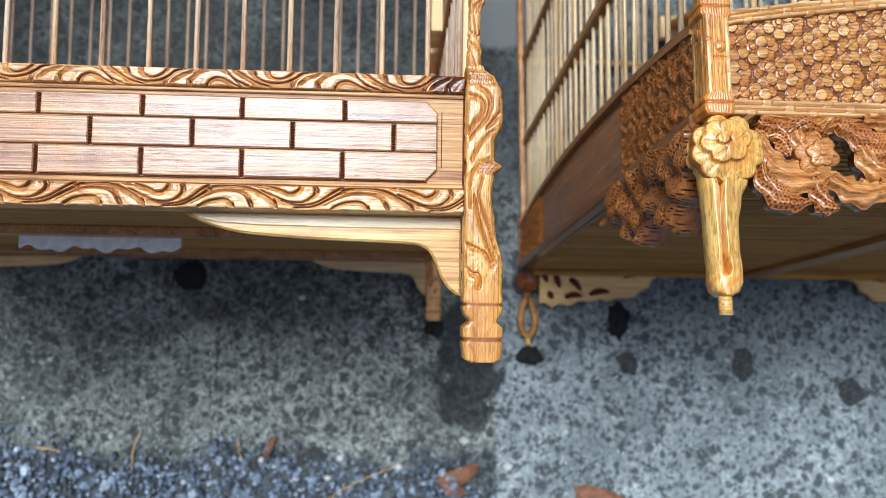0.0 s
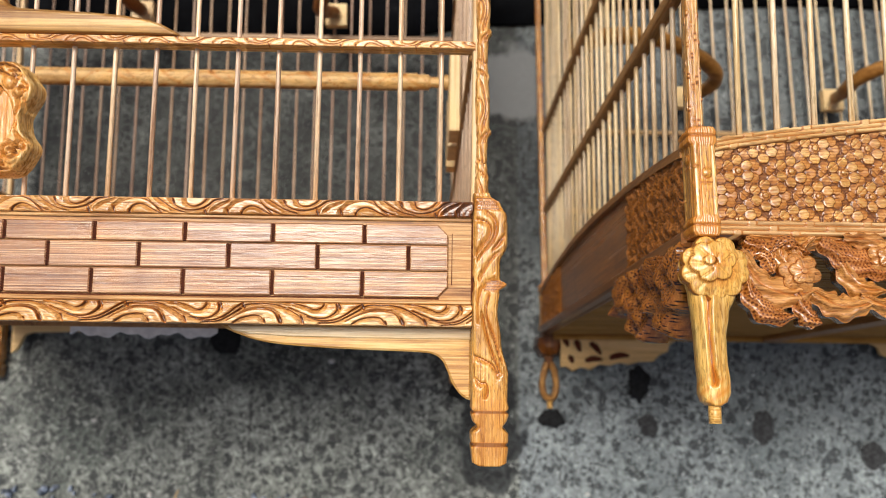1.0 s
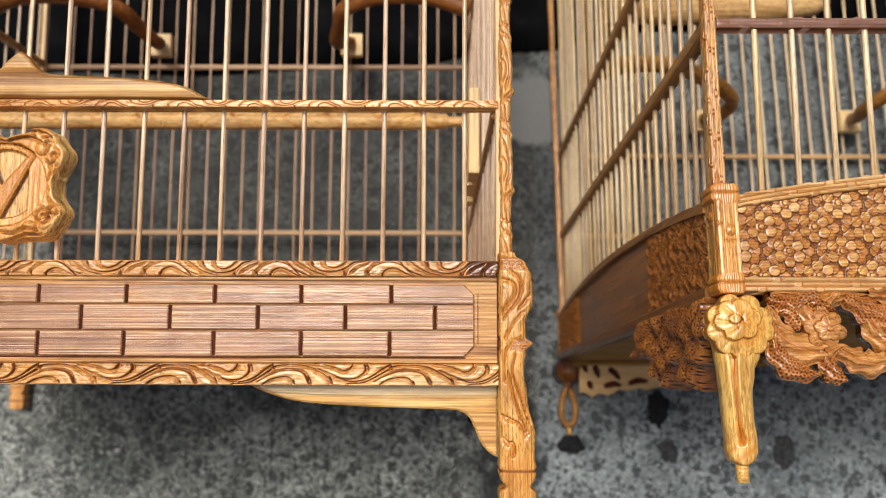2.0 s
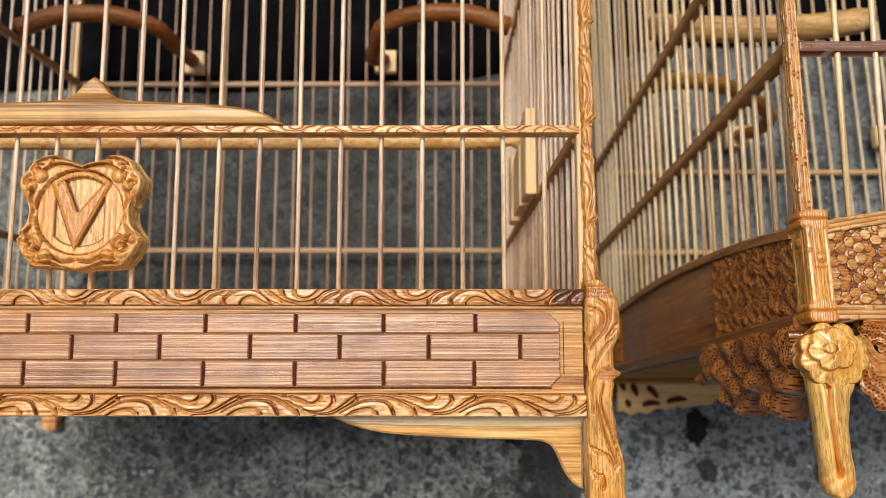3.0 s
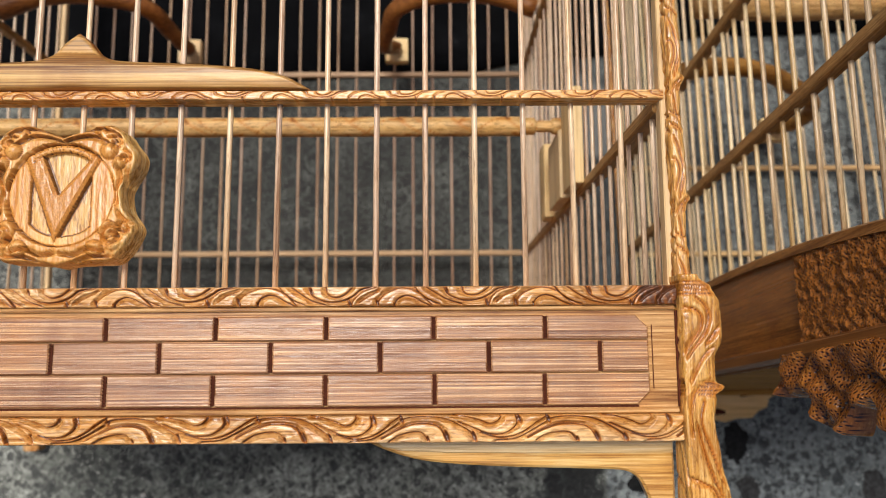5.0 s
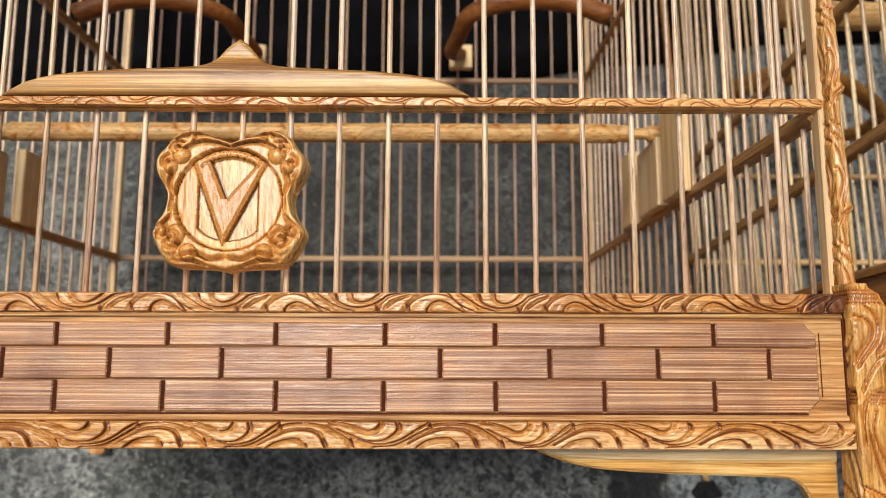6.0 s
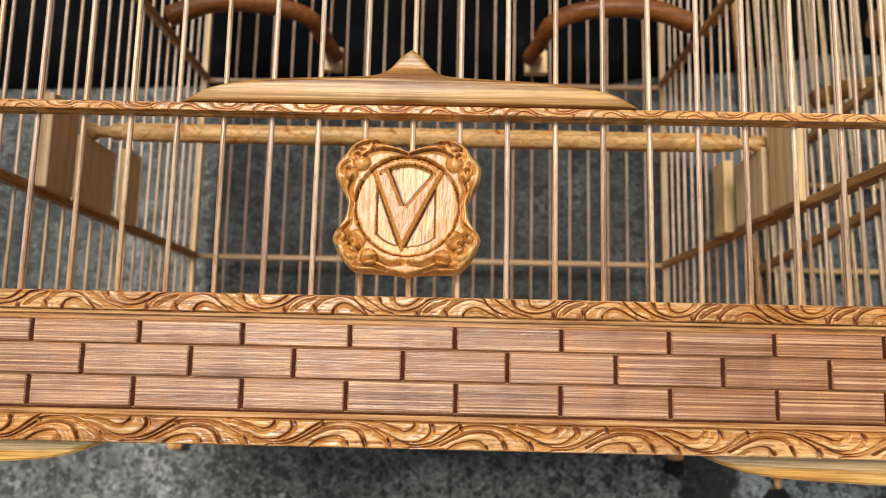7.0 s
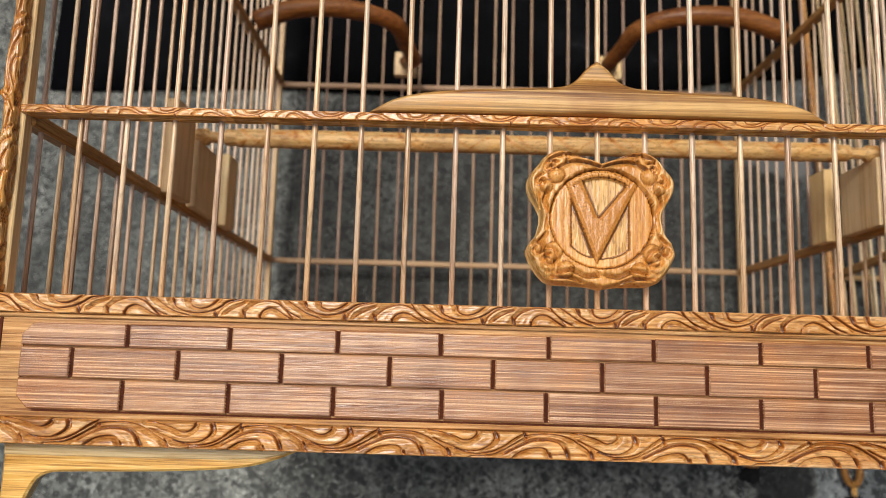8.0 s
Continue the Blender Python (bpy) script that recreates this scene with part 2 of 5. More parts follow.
def concrete():
    """Worn exposed-aggregate concrete: grey mortar, dark pebbles, pale grains, damp and patched places, an older slab
    beyond a seam; cage shade and open light painted in.
    """
    m, n, l, p = nodes_of("worn_concrete")
    tc = n.new("ShaderNodeTexCoord")
    at = tc.outputs["Object"]

    def warp(scale, amount):
        w, nz = n.new("ShaderNodeVectorMath"), n.new("ShaderNodeTexNoise")
        w.operation = "MULTIPLY_ADD"
        nz.inputs["Scale"].default_value, nz.inputs["Detail"].default_value = scale, 5
        off = n.new("ShaderNodeVectorMath")
        off.operation = "SUBTRACT"
        l.new(at, nz.inputs["Vector"])
        l.new(nz.outputs["Color"], off.inputs[0])
        off.inputs[1].default_value = (0.5, 0.5, 0.5)
        l.new(off.outputs[0], w.inputs[0])
        w.inputs[1].default_value = (amount,) * 3
        l.new(at, w.inputs[2])
        return w.outputs[0]
    wob, far = warp(260, 0.007), warp(30, 0.06)

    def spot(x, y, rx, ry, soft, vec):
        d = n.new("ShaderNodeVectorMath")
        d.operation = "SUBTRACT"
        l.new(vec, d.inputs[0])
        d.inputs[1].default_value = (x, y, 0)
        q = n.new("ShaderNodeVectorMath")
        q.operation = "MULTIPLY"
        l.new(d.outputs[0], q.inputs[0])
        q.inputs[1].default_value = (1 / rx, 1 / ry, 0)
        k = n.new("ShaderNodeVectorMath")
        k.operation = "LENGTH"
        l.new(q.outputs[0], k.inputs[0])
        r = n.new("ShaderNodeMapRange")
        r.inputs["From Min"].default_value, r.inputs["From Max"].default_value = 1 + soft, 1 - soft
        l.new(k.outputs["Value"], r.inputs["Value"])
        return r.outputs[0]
    broad, mid, fine = noise_at(n, l, at, 11, 6, 0.62), noise_at(n, l, at, 210, 6, 0.74), noise_at(n, l, at, 600, 4, 0.7)
    base = ramp(n, [(0.36, (0.05, 0.05, 0.048)), (0.46, (0.112, 0.116, 0.112)), (0.55, (0.178, 0.183, 0.176)), (0.65, (0.3, 0.305, 0.295))])
    l.new(mid, base.inputs[0])
    big = ramp(n, [(0.38, (0.52, 0.57, 0.55)), (0.5, (1.0, 1.02, 1.0)), (0.6, (1.4, 1.42, 1.42))])
    l.new(broad, big.inputs[0])
    col = mixed(n, l, 1.0, base.outputs[0], big.outputs[0], "MULTIPLY")
    fr = ramp(n, [(0.4, (0.55, 0.55, 0.55)), (0.6, (1.25, 1.25, 1.25))])
    l.new(fine, fr.inputs[0])
    col = mixed(n, l, 0.38, col, fr.outputs[0], "MULTIPLY")
    cloud = ramp(n, [(0.38, (0.42, 0.43, 0.43)), (0.5, (1, 1, 1)), (0.62, (1.6, 1.6, 1.57))])
    l.new(noise_at(n, l, at, 34, 4, 0.6), cloud.inputs[0])
    col = mixed(n, l, 0.6, col, cloud.outputs[0], "MULTIPLY")
    # the newer slab past the seam has a paler, smoother mortar
    sep = n.new("ShaderNodeSeparateXYZ")
    l.new(wob, sep.inputs[0])
    seam = n.new("ShaderNodeMapRange")
    seam.inputs["From Min"].default_value, seam.inputs["From Max"].default_value = 0.2345, 0.2365
    l.new(sep.outputs[0], seam.inputs["Value"])
    pale = n.new("ShaderNodeMath")
    pale.operation = "MULTIPLY"
    l.new(seam.outputs[0], pale.inputs[0])
    pale.inputs[1].default_value = 0.45
    col = mixed(n, l, pale.outputs[0], col, (0.165, 0.18, 0.186))
    for scale, edge, tone in ((95, 0.27, (0.02, 0.023, 0.024)), (190, 0.3, (0.022, 0.025, 0.026)), (380, 0.3, (0.032, 0.035, 0.035)), (420, 0.14, (0.42, 0.42, 0.41)), (900, 0.12, (0.32, 0.32, 0.31))):
        v = n.new("ShaderNodeTexVoronoi")
        v.voronoi_dimensions = "2D"
        v.inputs["Scale"].default_value = scale
        l.new(wob, v.inputs["Vector"])
        pick = n.new("ShaderNodeMapRange")
        pick.inputs["From Min"].default_value, pick.inputs["To Min"].default_value, pick.inputs["To Max"].default_value = 0.34, -0.1, edge * 1.9
        c = n.new("ShaderNodeSeparateColor")
        l.new(v.outputs["Color"], c.inputs[0])
        l.new(c.outputs[0], pick.inputs["Value"])
        less = n.new("ShaderNodeMapRange")
        d = n.new("ShaderNodeMath")
        d.operation = "SUBTRACT"
        l.new(v.outputs["Distance"], d.inputs[0])
        l.new(pick.outputs[0], d.inputs[1])
        less.inputs["From Min"].default_value, less.inputs["From Max"].default_value = 0.02, -0.05
        l.new(d.outputs[0], less.inputs["Value"])
        soft = n.new("ShaderNodeMath")
        soft.operation = "MULTIPLY"
        l.new(less.outputs[0], soft.inputs[0])
        soft.inputs[1].default_value = 0.85
        col = mixed(n, l, soft.outputs[0], col, tone)
    # the slab past the seam at x = 0.235 is lighter and bluer; the older one is greener and darker
    old = mixed(n, l, 1.0, col, (0.88, 0.9, 0.85), "MULTIPLY")
    young = mixed(n, l, 1.0, col, (0.98, 1.04, 1.06), "MULTIPLY")
    col = mixed(n, l, seam.outputs[0], old, young)
    # the 1.75 band paints in the brighter light clear of the cages
    # the wide patch under the cage is damp ground plus painted shade
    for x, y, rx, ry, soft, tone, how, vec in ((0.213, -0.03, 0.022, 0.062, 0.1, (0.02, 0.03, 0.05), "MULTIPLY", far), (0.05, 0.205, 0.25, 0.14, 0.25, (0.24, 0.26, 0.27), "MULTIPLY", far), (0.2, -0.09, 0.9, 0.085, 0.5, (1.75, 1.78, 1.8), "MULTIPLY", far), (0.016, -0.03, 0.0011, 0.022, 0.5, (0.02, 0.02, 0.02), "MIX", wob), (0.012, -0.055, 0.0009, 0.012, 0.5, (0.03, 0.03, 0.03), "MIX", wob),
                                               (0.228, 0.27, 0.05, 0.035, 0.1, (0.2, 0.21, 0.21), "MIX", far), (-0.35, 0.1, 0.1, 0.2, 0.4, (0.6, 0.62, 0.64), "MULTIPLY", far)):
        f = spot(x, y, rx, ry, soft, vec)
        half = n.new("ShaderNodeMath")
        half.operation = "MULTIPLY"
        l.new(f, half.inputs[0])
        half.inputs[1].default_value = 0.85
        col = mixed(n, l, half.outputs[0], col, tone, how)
    low = n.new("ShaderNodeSeparateXYZ")
    l.new(far, low.inputs[0])
    bed = n.new("ShaderNodeMapRange")
    bed.inputs["From Min"].default_value, bed.inputs["From Max"].default_value = -0.096, -0.108
    l.new(low.outputs[1], bed.inputs["Value"])
    only = n.new("ShaderNodeMath")
    only.operation = "MULTIPLY_ADD"
    l.new(seam.outputs[0], only.inputs[0])
    only.inputs[1].default_value = -1.0
    l.new(bed.outputs[0], only.inputs[2])
    only.use_clamp = True
    col = mixed(n, l, only.outputs[0], col, mixed(n, l, 1.0, col, (0.3, 0.33, 0.38), "MULTIPLY"))
    l.new(col, p.inputs["Base Color"])
    p.inputs["Roughness"].default_value = 0.7
    b = n.new("ShaderNodeBump")
    b.inputs["Strength"].default_value, b.inputs["Distance"].default_value = 0.6, 0.001
    l.new(mid, b.inputs["Height"])
    l.new(b.outputs[0], p.inputs["Normal"])
    return m


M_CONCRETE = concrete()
M_STRIP = bamboo("strip_bamboo", (0.86, 0.64, 0.34), (0.63, 0.38, 0.15), (0.33, 0.16, 0.05), "x", 0.3, 0.8, 1200, 0.3, (0.16, 0.055, 0.016), 0.5, dash=0.2, shine=0.45)
m_, n_, l_, p_ = nodes_of("black_plastic")
t_ = n_.new("ShaderNodeTexCoord")
# the ramp's pale end puts grey sheen into the base colour
r_ = ramp(n_, [(0.48, (0.0025, 0.0028, 0.0036)), (0.62, (0.006, 0.0066, 0.008)), (0.76, (0.045, 0.048, 0.054))])
l_.new(noise_at(n_, l_, t_.outputs["Object"], 16, 6, 0.7), r_.inputs[0])
l_.new(r_.outputs[0], p_.inputs["Base Color"])
p_.inputs["Roughness"].default_value = 0.7
p_.inputs["Specular IOR Level"].default_value = 0.03
M_BLACK = m_


# ---- mesh helpers ----
from mathutils.geometry import tessellate_polygon


def mesh_of(name, verts, faces, material, smooth=True, burn=None):
    me = bpy.data.meshes.new(name)
    me.from_pydata([tuple(map(float, v)) for v in verts], [], [tuple(map(int, f)) for f in faces])
    me.materials.append(material)
    me.polygons.foreach_set("use_smooth", [smooth] * len(me.polygons))
    if burn is not None:
        a = me.attributes.new("burn", "FLOAT", "POINT")
        a.data.foreach_set("value", np.asarray(burn, dtype=np.float32))
    me.update()
    return me


def piece(name, me, parent, m=None, label=""):
    ob = new(name, me)
    ob.parent = parent
    if m is not None:
        ob.matrix_basis = m
    return tagged(ob, label) if label else ob


def part(name, bm, material, parent, label="", m=None, smooth=False):
    me = bpy.data.meshes.new(name)
    bmesh.ops.recalc_face_normals(bm, faces=bm.faces)
    bm.to_mesh(me)
    bm.free()
    me.materials.append(material)
    if smooth:
        me.polygons.foreach_set("use_smooth", [True] * len(me.polygons))
    return piece(name, me, parent, m, label)


def add_box(bm, x0, x1, y0, y1, z0, z1, bevel=0.0004):
    made = bmesh.ops.create_cube(bm, size=1)["verts"]
    for v in made:
        v.co = ((x0 + x1) / 2 + v.co.x * (x1 - x0), (y0 + y1) / 2 + v.co.y * (y1 - y0), (z0 + z1) / 2 + v.co.z * (z1 - z0))
    if bevel:
        edges = list({e for v in made for e in v.link_edges})
        bmesh.ops.bevel(bm, geom=edges, offset=bevel, segments=1, affect="EDGES")
    return bm


def box(*a, bevel=0.0004):
    return add_box(bmesh.new(), *a, bevel=bevel)


def plate(outline, y0, y1, bevel=0.0005, edge=0):
    """A board sawn to an outline of (x, z), from y0 to y1, with eased rims."""
    pts = [Vector((x, z)) for x, z in outline]
    pts = [p for p, q in zip(pts, pts[-1:] + pts[:-1]) if (p - q).length > 1e-7]
    n = len(pts)
    if sum(p.x * q.y - q.x * p.y for p, q in zip(pts, pts[1:] + pts[:1])) < 0:
        pts.reverse()
    inner = []
    for i, p in enumerate(pts):
        a, b = (p - pts[i - 1]).normalized(), (pts[(i + 1) % n] - p).normalized()
        na, nb = Vector((-a.y, a.x)), Vector((-b.y, b.x))
        m = na + nb
        inner.append(p + (m * (bevel / max(0.35, m.dot(na))) if m.length > 1e-6 else na * bevel))
    bm = bmesh.new()
    rings = [[bm.verts.new((p.x, y, p.y)) for p in ring] for ring, y in ((inner, y0), (pts, y0 + bevel), (pts, y1 - bevel), (inner, y1))]
    for a, b in zip(rings, rings[1:]):
        for k in range(n):
            bm.faces.new((a[k], a[(k + 1) % n], b[(k + 1) % n], b[k])).material_index = edge
    for tri in tessellate_polygon([[Vector((p.x, p.y, 0)) for p in inner]]):
        for ring in (rings[0], rings[3]):
            try:
                bm.faces.new([ring[i] for i in tri])
            except ValueError:
                pass
    return bm


def curve_through(points, steps=8):
    """A smooth run of points through the given ones (Catmull-Rom)."""
    pts = [np.array(p, float) for p in points]
    pts = [2 * pts[0] - pts[1]] + pts + [2 * pts[-1] - pts[-2]]
    out = []
    for a, b, c, d in zip(pts, pts[1:], pts[2:], pts[3:]):
        for k in range(steps):
            t = k / steps
            out.append(0.5 * (2 * b + (c - a) * t + (2 * a - 5 * b + 4 * c - d) * t * t + (3 * b - a - 3 * c + d) * t ** 3))
    out.append(pts[-2])
    return out


def tube(name, points, radius, material, segs=12, burn=None, lump=0.0, seed=0):
    """A round rod along points; radius is a number or a function of the way along (0 to 1)."""
    pts = [Vector(p) for p in points]
    n = len(pts)
    verts, faces, marks = [], [], []
    ref = Vector((0.13, 0.37, 0.92)).normalized()
    for i, p in enumerate(pts):
        d = (pts[min(i + 1, n - 1)] - pts[max(i - 1, 0)]).normalized()
        side = d.cross(ref).normalized()
        up = side.cross(d)
        r = radius(i / (n - 1)) if callable(radius) else radius
        for k in range(segs):
            a = 2 * math.pi * k / segs
            rr = r * (1 + lump * noise.noise(Vector((i * 0.35, 3 * math.cos(a) + seed, 3 * math.sin(a)))))
            verts.append(p + side * (rr * math.cos(a)) + up * (rr * math.sin(a)))
            marks.append(burn(i / (n - 1), a) if burn else 0)
    for i in range(n - 1):
        for k in range(segs):
            faces.append((i * segs + k, i * segs + (k + 1) % segs, (i + 1) * segs + (k + 1) % segs, (i + 1) * segs + k))
    faces.append(tuple(range(segs - 1, -1, -1)))
    faces.append(tuple((n - 1) * segs + k for k in range(segs)))
    return mesh_of(name, verts, faces, material, True, marks)


def relief(name, x0, x1, z0, z1, y0, y1, nx, nz, shape, material, low=None, high=None):
    """A board whose front face is carved: shape(x, z) gives how far each point stands proud of y0 and how burnt its line is."""
    xs, vs = np.linspace(x0, x1, nx), np.linspace(0, 1, nz)
    X, V = np.meshgrid(xs, vs, indexing="ij")
    lo = np.full_like(X, z0) if low is None else low(X)
    hi = np.full_like(X, z1) if high is None else high(X)
    Z = lo + (hi - lo) * V
    H, B = shape(X, Z, V)
    front = np.stack([X, y0 - H, Z], -1).reshape(-1, 3)
    rim = [i * nz for i in range(nx)] + [(nx - 1) * nz + j for j in range(1, nz)] + [i * nz + nz - 1 for i in range(nx - 2, -1, -1)] + [j for j in range(nz - 2, 0, -1)]
    back = front[rim].copy()
    back[:, 1] = y1
    verts = np.concatenate([front, back])
    ids = np.arange(nx * nz).reshape(nx, nz)
    faces = np.stack([ids[:-1, :-1], ids[1:, :-1], ids[1:, 1:], ids[:-1, 1:]], -1).reshape(-1, 4).tolist()
    m, base = len(rim), nx * nz
    for k in range(m):
        k2 = (k + 1) % m
        faces.append((rim[k2], rim[k], base + k, base + k2))
    faces.append(tuple(base + k for k in range(m)))
    return mesh_of(name, verts, faces, material, True, np.concatenate([B.reshape(-1), np.zeros(m)]))


def knife(px, pz, segs, shifts=(0,)):
    """Signed distance to the nearest of the cut lines: the sign tells the side."""
    best, side = np.full(px.shape, 1.0), np.ones(px.shape)
    for p, q in segs:
        d = q - p
        for shift in shifts:
            ax, az = px - p[0] - shift, pz - p[1]
            t = np.clip((ax * d[0] + az * d[1]) / (d @ d + 1e-18), 0, 1)
            r = np.hypot(ax - t * d[0], az - t * d[1])
            near = r < best
            best = np.where(near, r, best)
            side = np.where(near, np.sign(d[0] * az - d[1] * ax), side)
    return best, side


def carved(best, side, depth, line, rise=0.0004, fall=0.0019):
    """Overlapping leaves: a steep lip on one side of each cut, a slow slope down to it on the other, darkest in the cut."""
    lip = 0.35 + 0.65 * np.sqrt(1 - (1 - np.clip(best / rise, 0, 1)) ** 2)
    slope = 0.05 + 0.95 * np.clip(best / fall, 0, 1) ** 0.8
    h = depth * np.where(side > 0, lip, slope)
    burn = np.clip(1.5 - best / line, 0, 1) + np.where(side > 0, 0, 0.12 * np.clip(1 - best / (fall * 0.55), 0, 1))
    return h, np.clip(burn, 0, 0.92)


def cells(X, Z, size, seed=0):
    """Distances to the nearest and second nearest of scattered seeds, in cell sizes, and the nearest one's own number."""
    u, v = X / size, Z / size
    f1, f2, own = np.full(X.shape, 9.0), np.full(X.shape, 9.0), np.zeros(X.shape)
    for i in (-1, 0, 1):
        for j in (-1, 0, 1):
            cu, cv = np.floor(u) + i, np.floor(v) + j
            a = np.sin(cu * 127.1 + cv * 311.7 + seed) * 43758.5453 % 1
            b = np.sin(cu * 269.5 + cv * 183.3 + seed) * 43758.5453 % 1
            d = np.hypot(cu + 0.15 + 0.7 * a - u, cv + 0.15 + 0.7 * b - v)
            f2 = np.minimum(f2, np.maximum(d, f1))
            own = np.where(d < f1, a, own)
            f1 = np.minimum(f1, d)
    return f1, f2, own


def cuts(curves, sx, sz, steps=5):
    segs = []
    for c in curves:
        pts = curve_through([(u * sx, v * sz) for u, v in c], steps)
        segs += list(zip(pts, pts[1:]))
    return segs


def scroll(period, height, start, curves, notches, depth, line=0.00024, wander=0.0004, fall=0.0016, notch=0.0008):
    """Leaf scrolls along a rail: knife lines drawn once for each period from start, bent a little differently each time; notches are the gouged eyes."""
    segs = cuts(curves, period, height, 6)

    def shape(X, Z, V):
        xx = X - start + 1.6 * wander * np.sin(X * 67) + wander * np.sin(X * 143 + 1)
        px, pz = xx % period, V * height + 0.7 * wander * np.sin(X * 91) * np.sin(np.pi * V)
        best, side = knife(px, pz, segs, (-period, 0, period))
        press = 0.5 + 0.5 * np.sin(X * 233 + 3 * np.sin(X * 61)) * np.sin(V * 5 + X * 410)
        h, burn = carved(best, side, depth, line * (0.75 + 0.5 * press), 0.0004, fall)
        stain = np.where(side > 0, 0.03, 0.3) * np.exp(-best / (0.35 * fall)) * (0.2 + 1.1 * press)
        burn = np.maximum(burn, stain)
        for u, v, size in notches:
            for shift in (-period, 0, period):
                d = np.hypot((px - u * period - shift + 0.35 * (pz - v * height)) * 1.7, (pz - v * height) * 0.62) / (notch * size)
                h, burn = np.where(d < 1, h * (0.1 + 0.3 * d), h), np.maximum(burn, np.clip(1.35 - d, 0, 1) * 1.5)
        # tool marks that run with the leaves
        flow = np.sin(best / 0.00042 + 1.5 * np.sin(X * 170)) * np.clip((best - 0.0004) / 0.0004, 0, 1)
        h = h + 0.00005 * flow
        burn = np.clip(burn + 0.1 * np.clip(-flow - 0.3, 0, 1) * (0.3 + press), 0, 0.97)
        edge = np.clip(np.minimum(V, 1 - V) / 0.06, 0, 1)
        return h * np.sqrt(edge), burn
    return shape


CREST = [[(0.39, 0.05), (0.335, 0.42), (0.28, 0.74), (0.2, 0.92), (0.13, 0.87), (0.055, 0.63), (0.01, 0.32), (0.0, 0.05)], [(0.12, 0.04), (0.145, 0.37), (0.2, 0.55), (0.255, 0.47), (0.32, 0.21), (0.375, 0.03)],
         [(0.265, 0.97), (0.305, 0.63), (0.37, 0.3), (0.44, 0.1)], [(0.47, 0.95), (0.5, 0.58), (0.575, 0.32), (0.66, 0.25), (0.75, 0.36), (0.82, 0.6), (0.87, 0.85), (0.95, 0.98)],
         [(0.6, 0.95), (0.62, 0.63), (0.68, 0.5), (0.745, 0.63), (0.8, 0.92)], [(0.985, 0.96), (0.89, 0.78), (0.825, 0.42), (0.8, 0.05)], [(1.0, 0.75), (0.92, 0.5), (0.86, 0.2)], [(0.35, 0.95), (0.42, 0.62), (0.5, 0.3), (0.6, 0.1)]]
CREST_EYES = [(0.0, 0.2, 1.0), (0.79, 0.14, 1.1), (0.495, 0.78, 0.8), (0.125, 0.08, 0.6), (0.605, 0.9, 0.6)]
COMMA = [[(-0.175, 0.1), (-0.11, 0.31), (-0.013, 0.42), (0.047, 0.36), (0.08, 0.1)], [(0.208, 0.1), (0.16, 0.54), (0.08, 0.69), (-0.03, 0.67), (-0.135, 0.46), (-0.23, 0.19)],
         [(-0.1, 0.82), (-0.04, 0.92), (0.095, 0.94), (0.2, 0.85), (0.295, 0.62), (0.375, 0.35), (0.4, 0.1)], [(0.25, 0.99), (0.335, 0.94), (0.43, 0.81), (0.5, 0.67), (0.55, 0.72), (0.583, 0.88), (0.583, 0.98)],
         [(0.295, 0.73), (0.4, 0.5), (0.5, 0.31), (0.6, 0.31), (0.67, 0.5), (0.7, 0.73), (0.69, 0.96)], [(0.44, 0.35), (0.55, 0.2), (0.66, 0.23), (0.75, 0.42), (0.83, 0.73), (0.885, 0.92)],
         [(0.55, 0.1), (0.685, 0.16), (0.79, 0.42), (0.885, 0.73)]]
COMMA_EYES = [(0.21, 0.24, 1.2), (0.4, 0.22, 1.1), (0.715, 0.86, 1.1), (0.905, 0.88, 1.1), (0.085, 0.16, 0.6)]


def loft(name, levels, material, carve=None, segs=144, corner=7.0):
    """A square-sectioned post: levels of (z, x0, x1, y0, y1), with rounded corners; carve(z, a) gives depth and burn."""
    verts, faces, marks = [], [], []
    for z, x0, x1, y0, y1 in levels:
        cx, cy, hx, hy = (x0 + x1) / 2, (y0 + y1) / 2, (x1 - x0) / 2, (y1 - y0) / 2
        for k in range(segs):
            a = 2 * math.pi * k / segs
            c, s = math.cos(a), math.sin(a)
            rr = (abs(c) ** corner + abs(s) ** corner) ** (-1 / corner)
            d, b = carve(z, a) if carve else (0, 0)
            verts.append((cx + (hx - d) * c * rr, cy + (hy - d) * s * rr, z))
            marks.append(b)
    n = len(levels)
    for i in range(n - 1):
        for k in range(segs):
            faces.append((i * segs + k, i * segs + (k + 1) % segs, (i + 1) * segs + (k + 1) % segs, (i + 1) * segs + k))
    faces.append(tuple(range(segs - 1, -1, -1)))
    faces.append(tuple((n - 1) * segs + k for k in range(segs)))
    return mesh_of(name, verts, faces, material, True, marks)


def profile(stops, step):
    """Interpolates rows of numbers over their first column with a smooth step."""
    out, z = [], stops[0][0]
    while z < stops[-1][0] + 1e-9:
        for a, b in zip(stops, stops[1:]):
            if a[0] <= z <= b[0] + 1e-9:
                t = (z - a[0]) / (b[0] - a[0])
                t = t * t * (3 - 2 * t)
                out.append((z, *[p + (q - p) * t for p, q in zip(a[1:], b[1:])]))
                break
        z += step
    return out


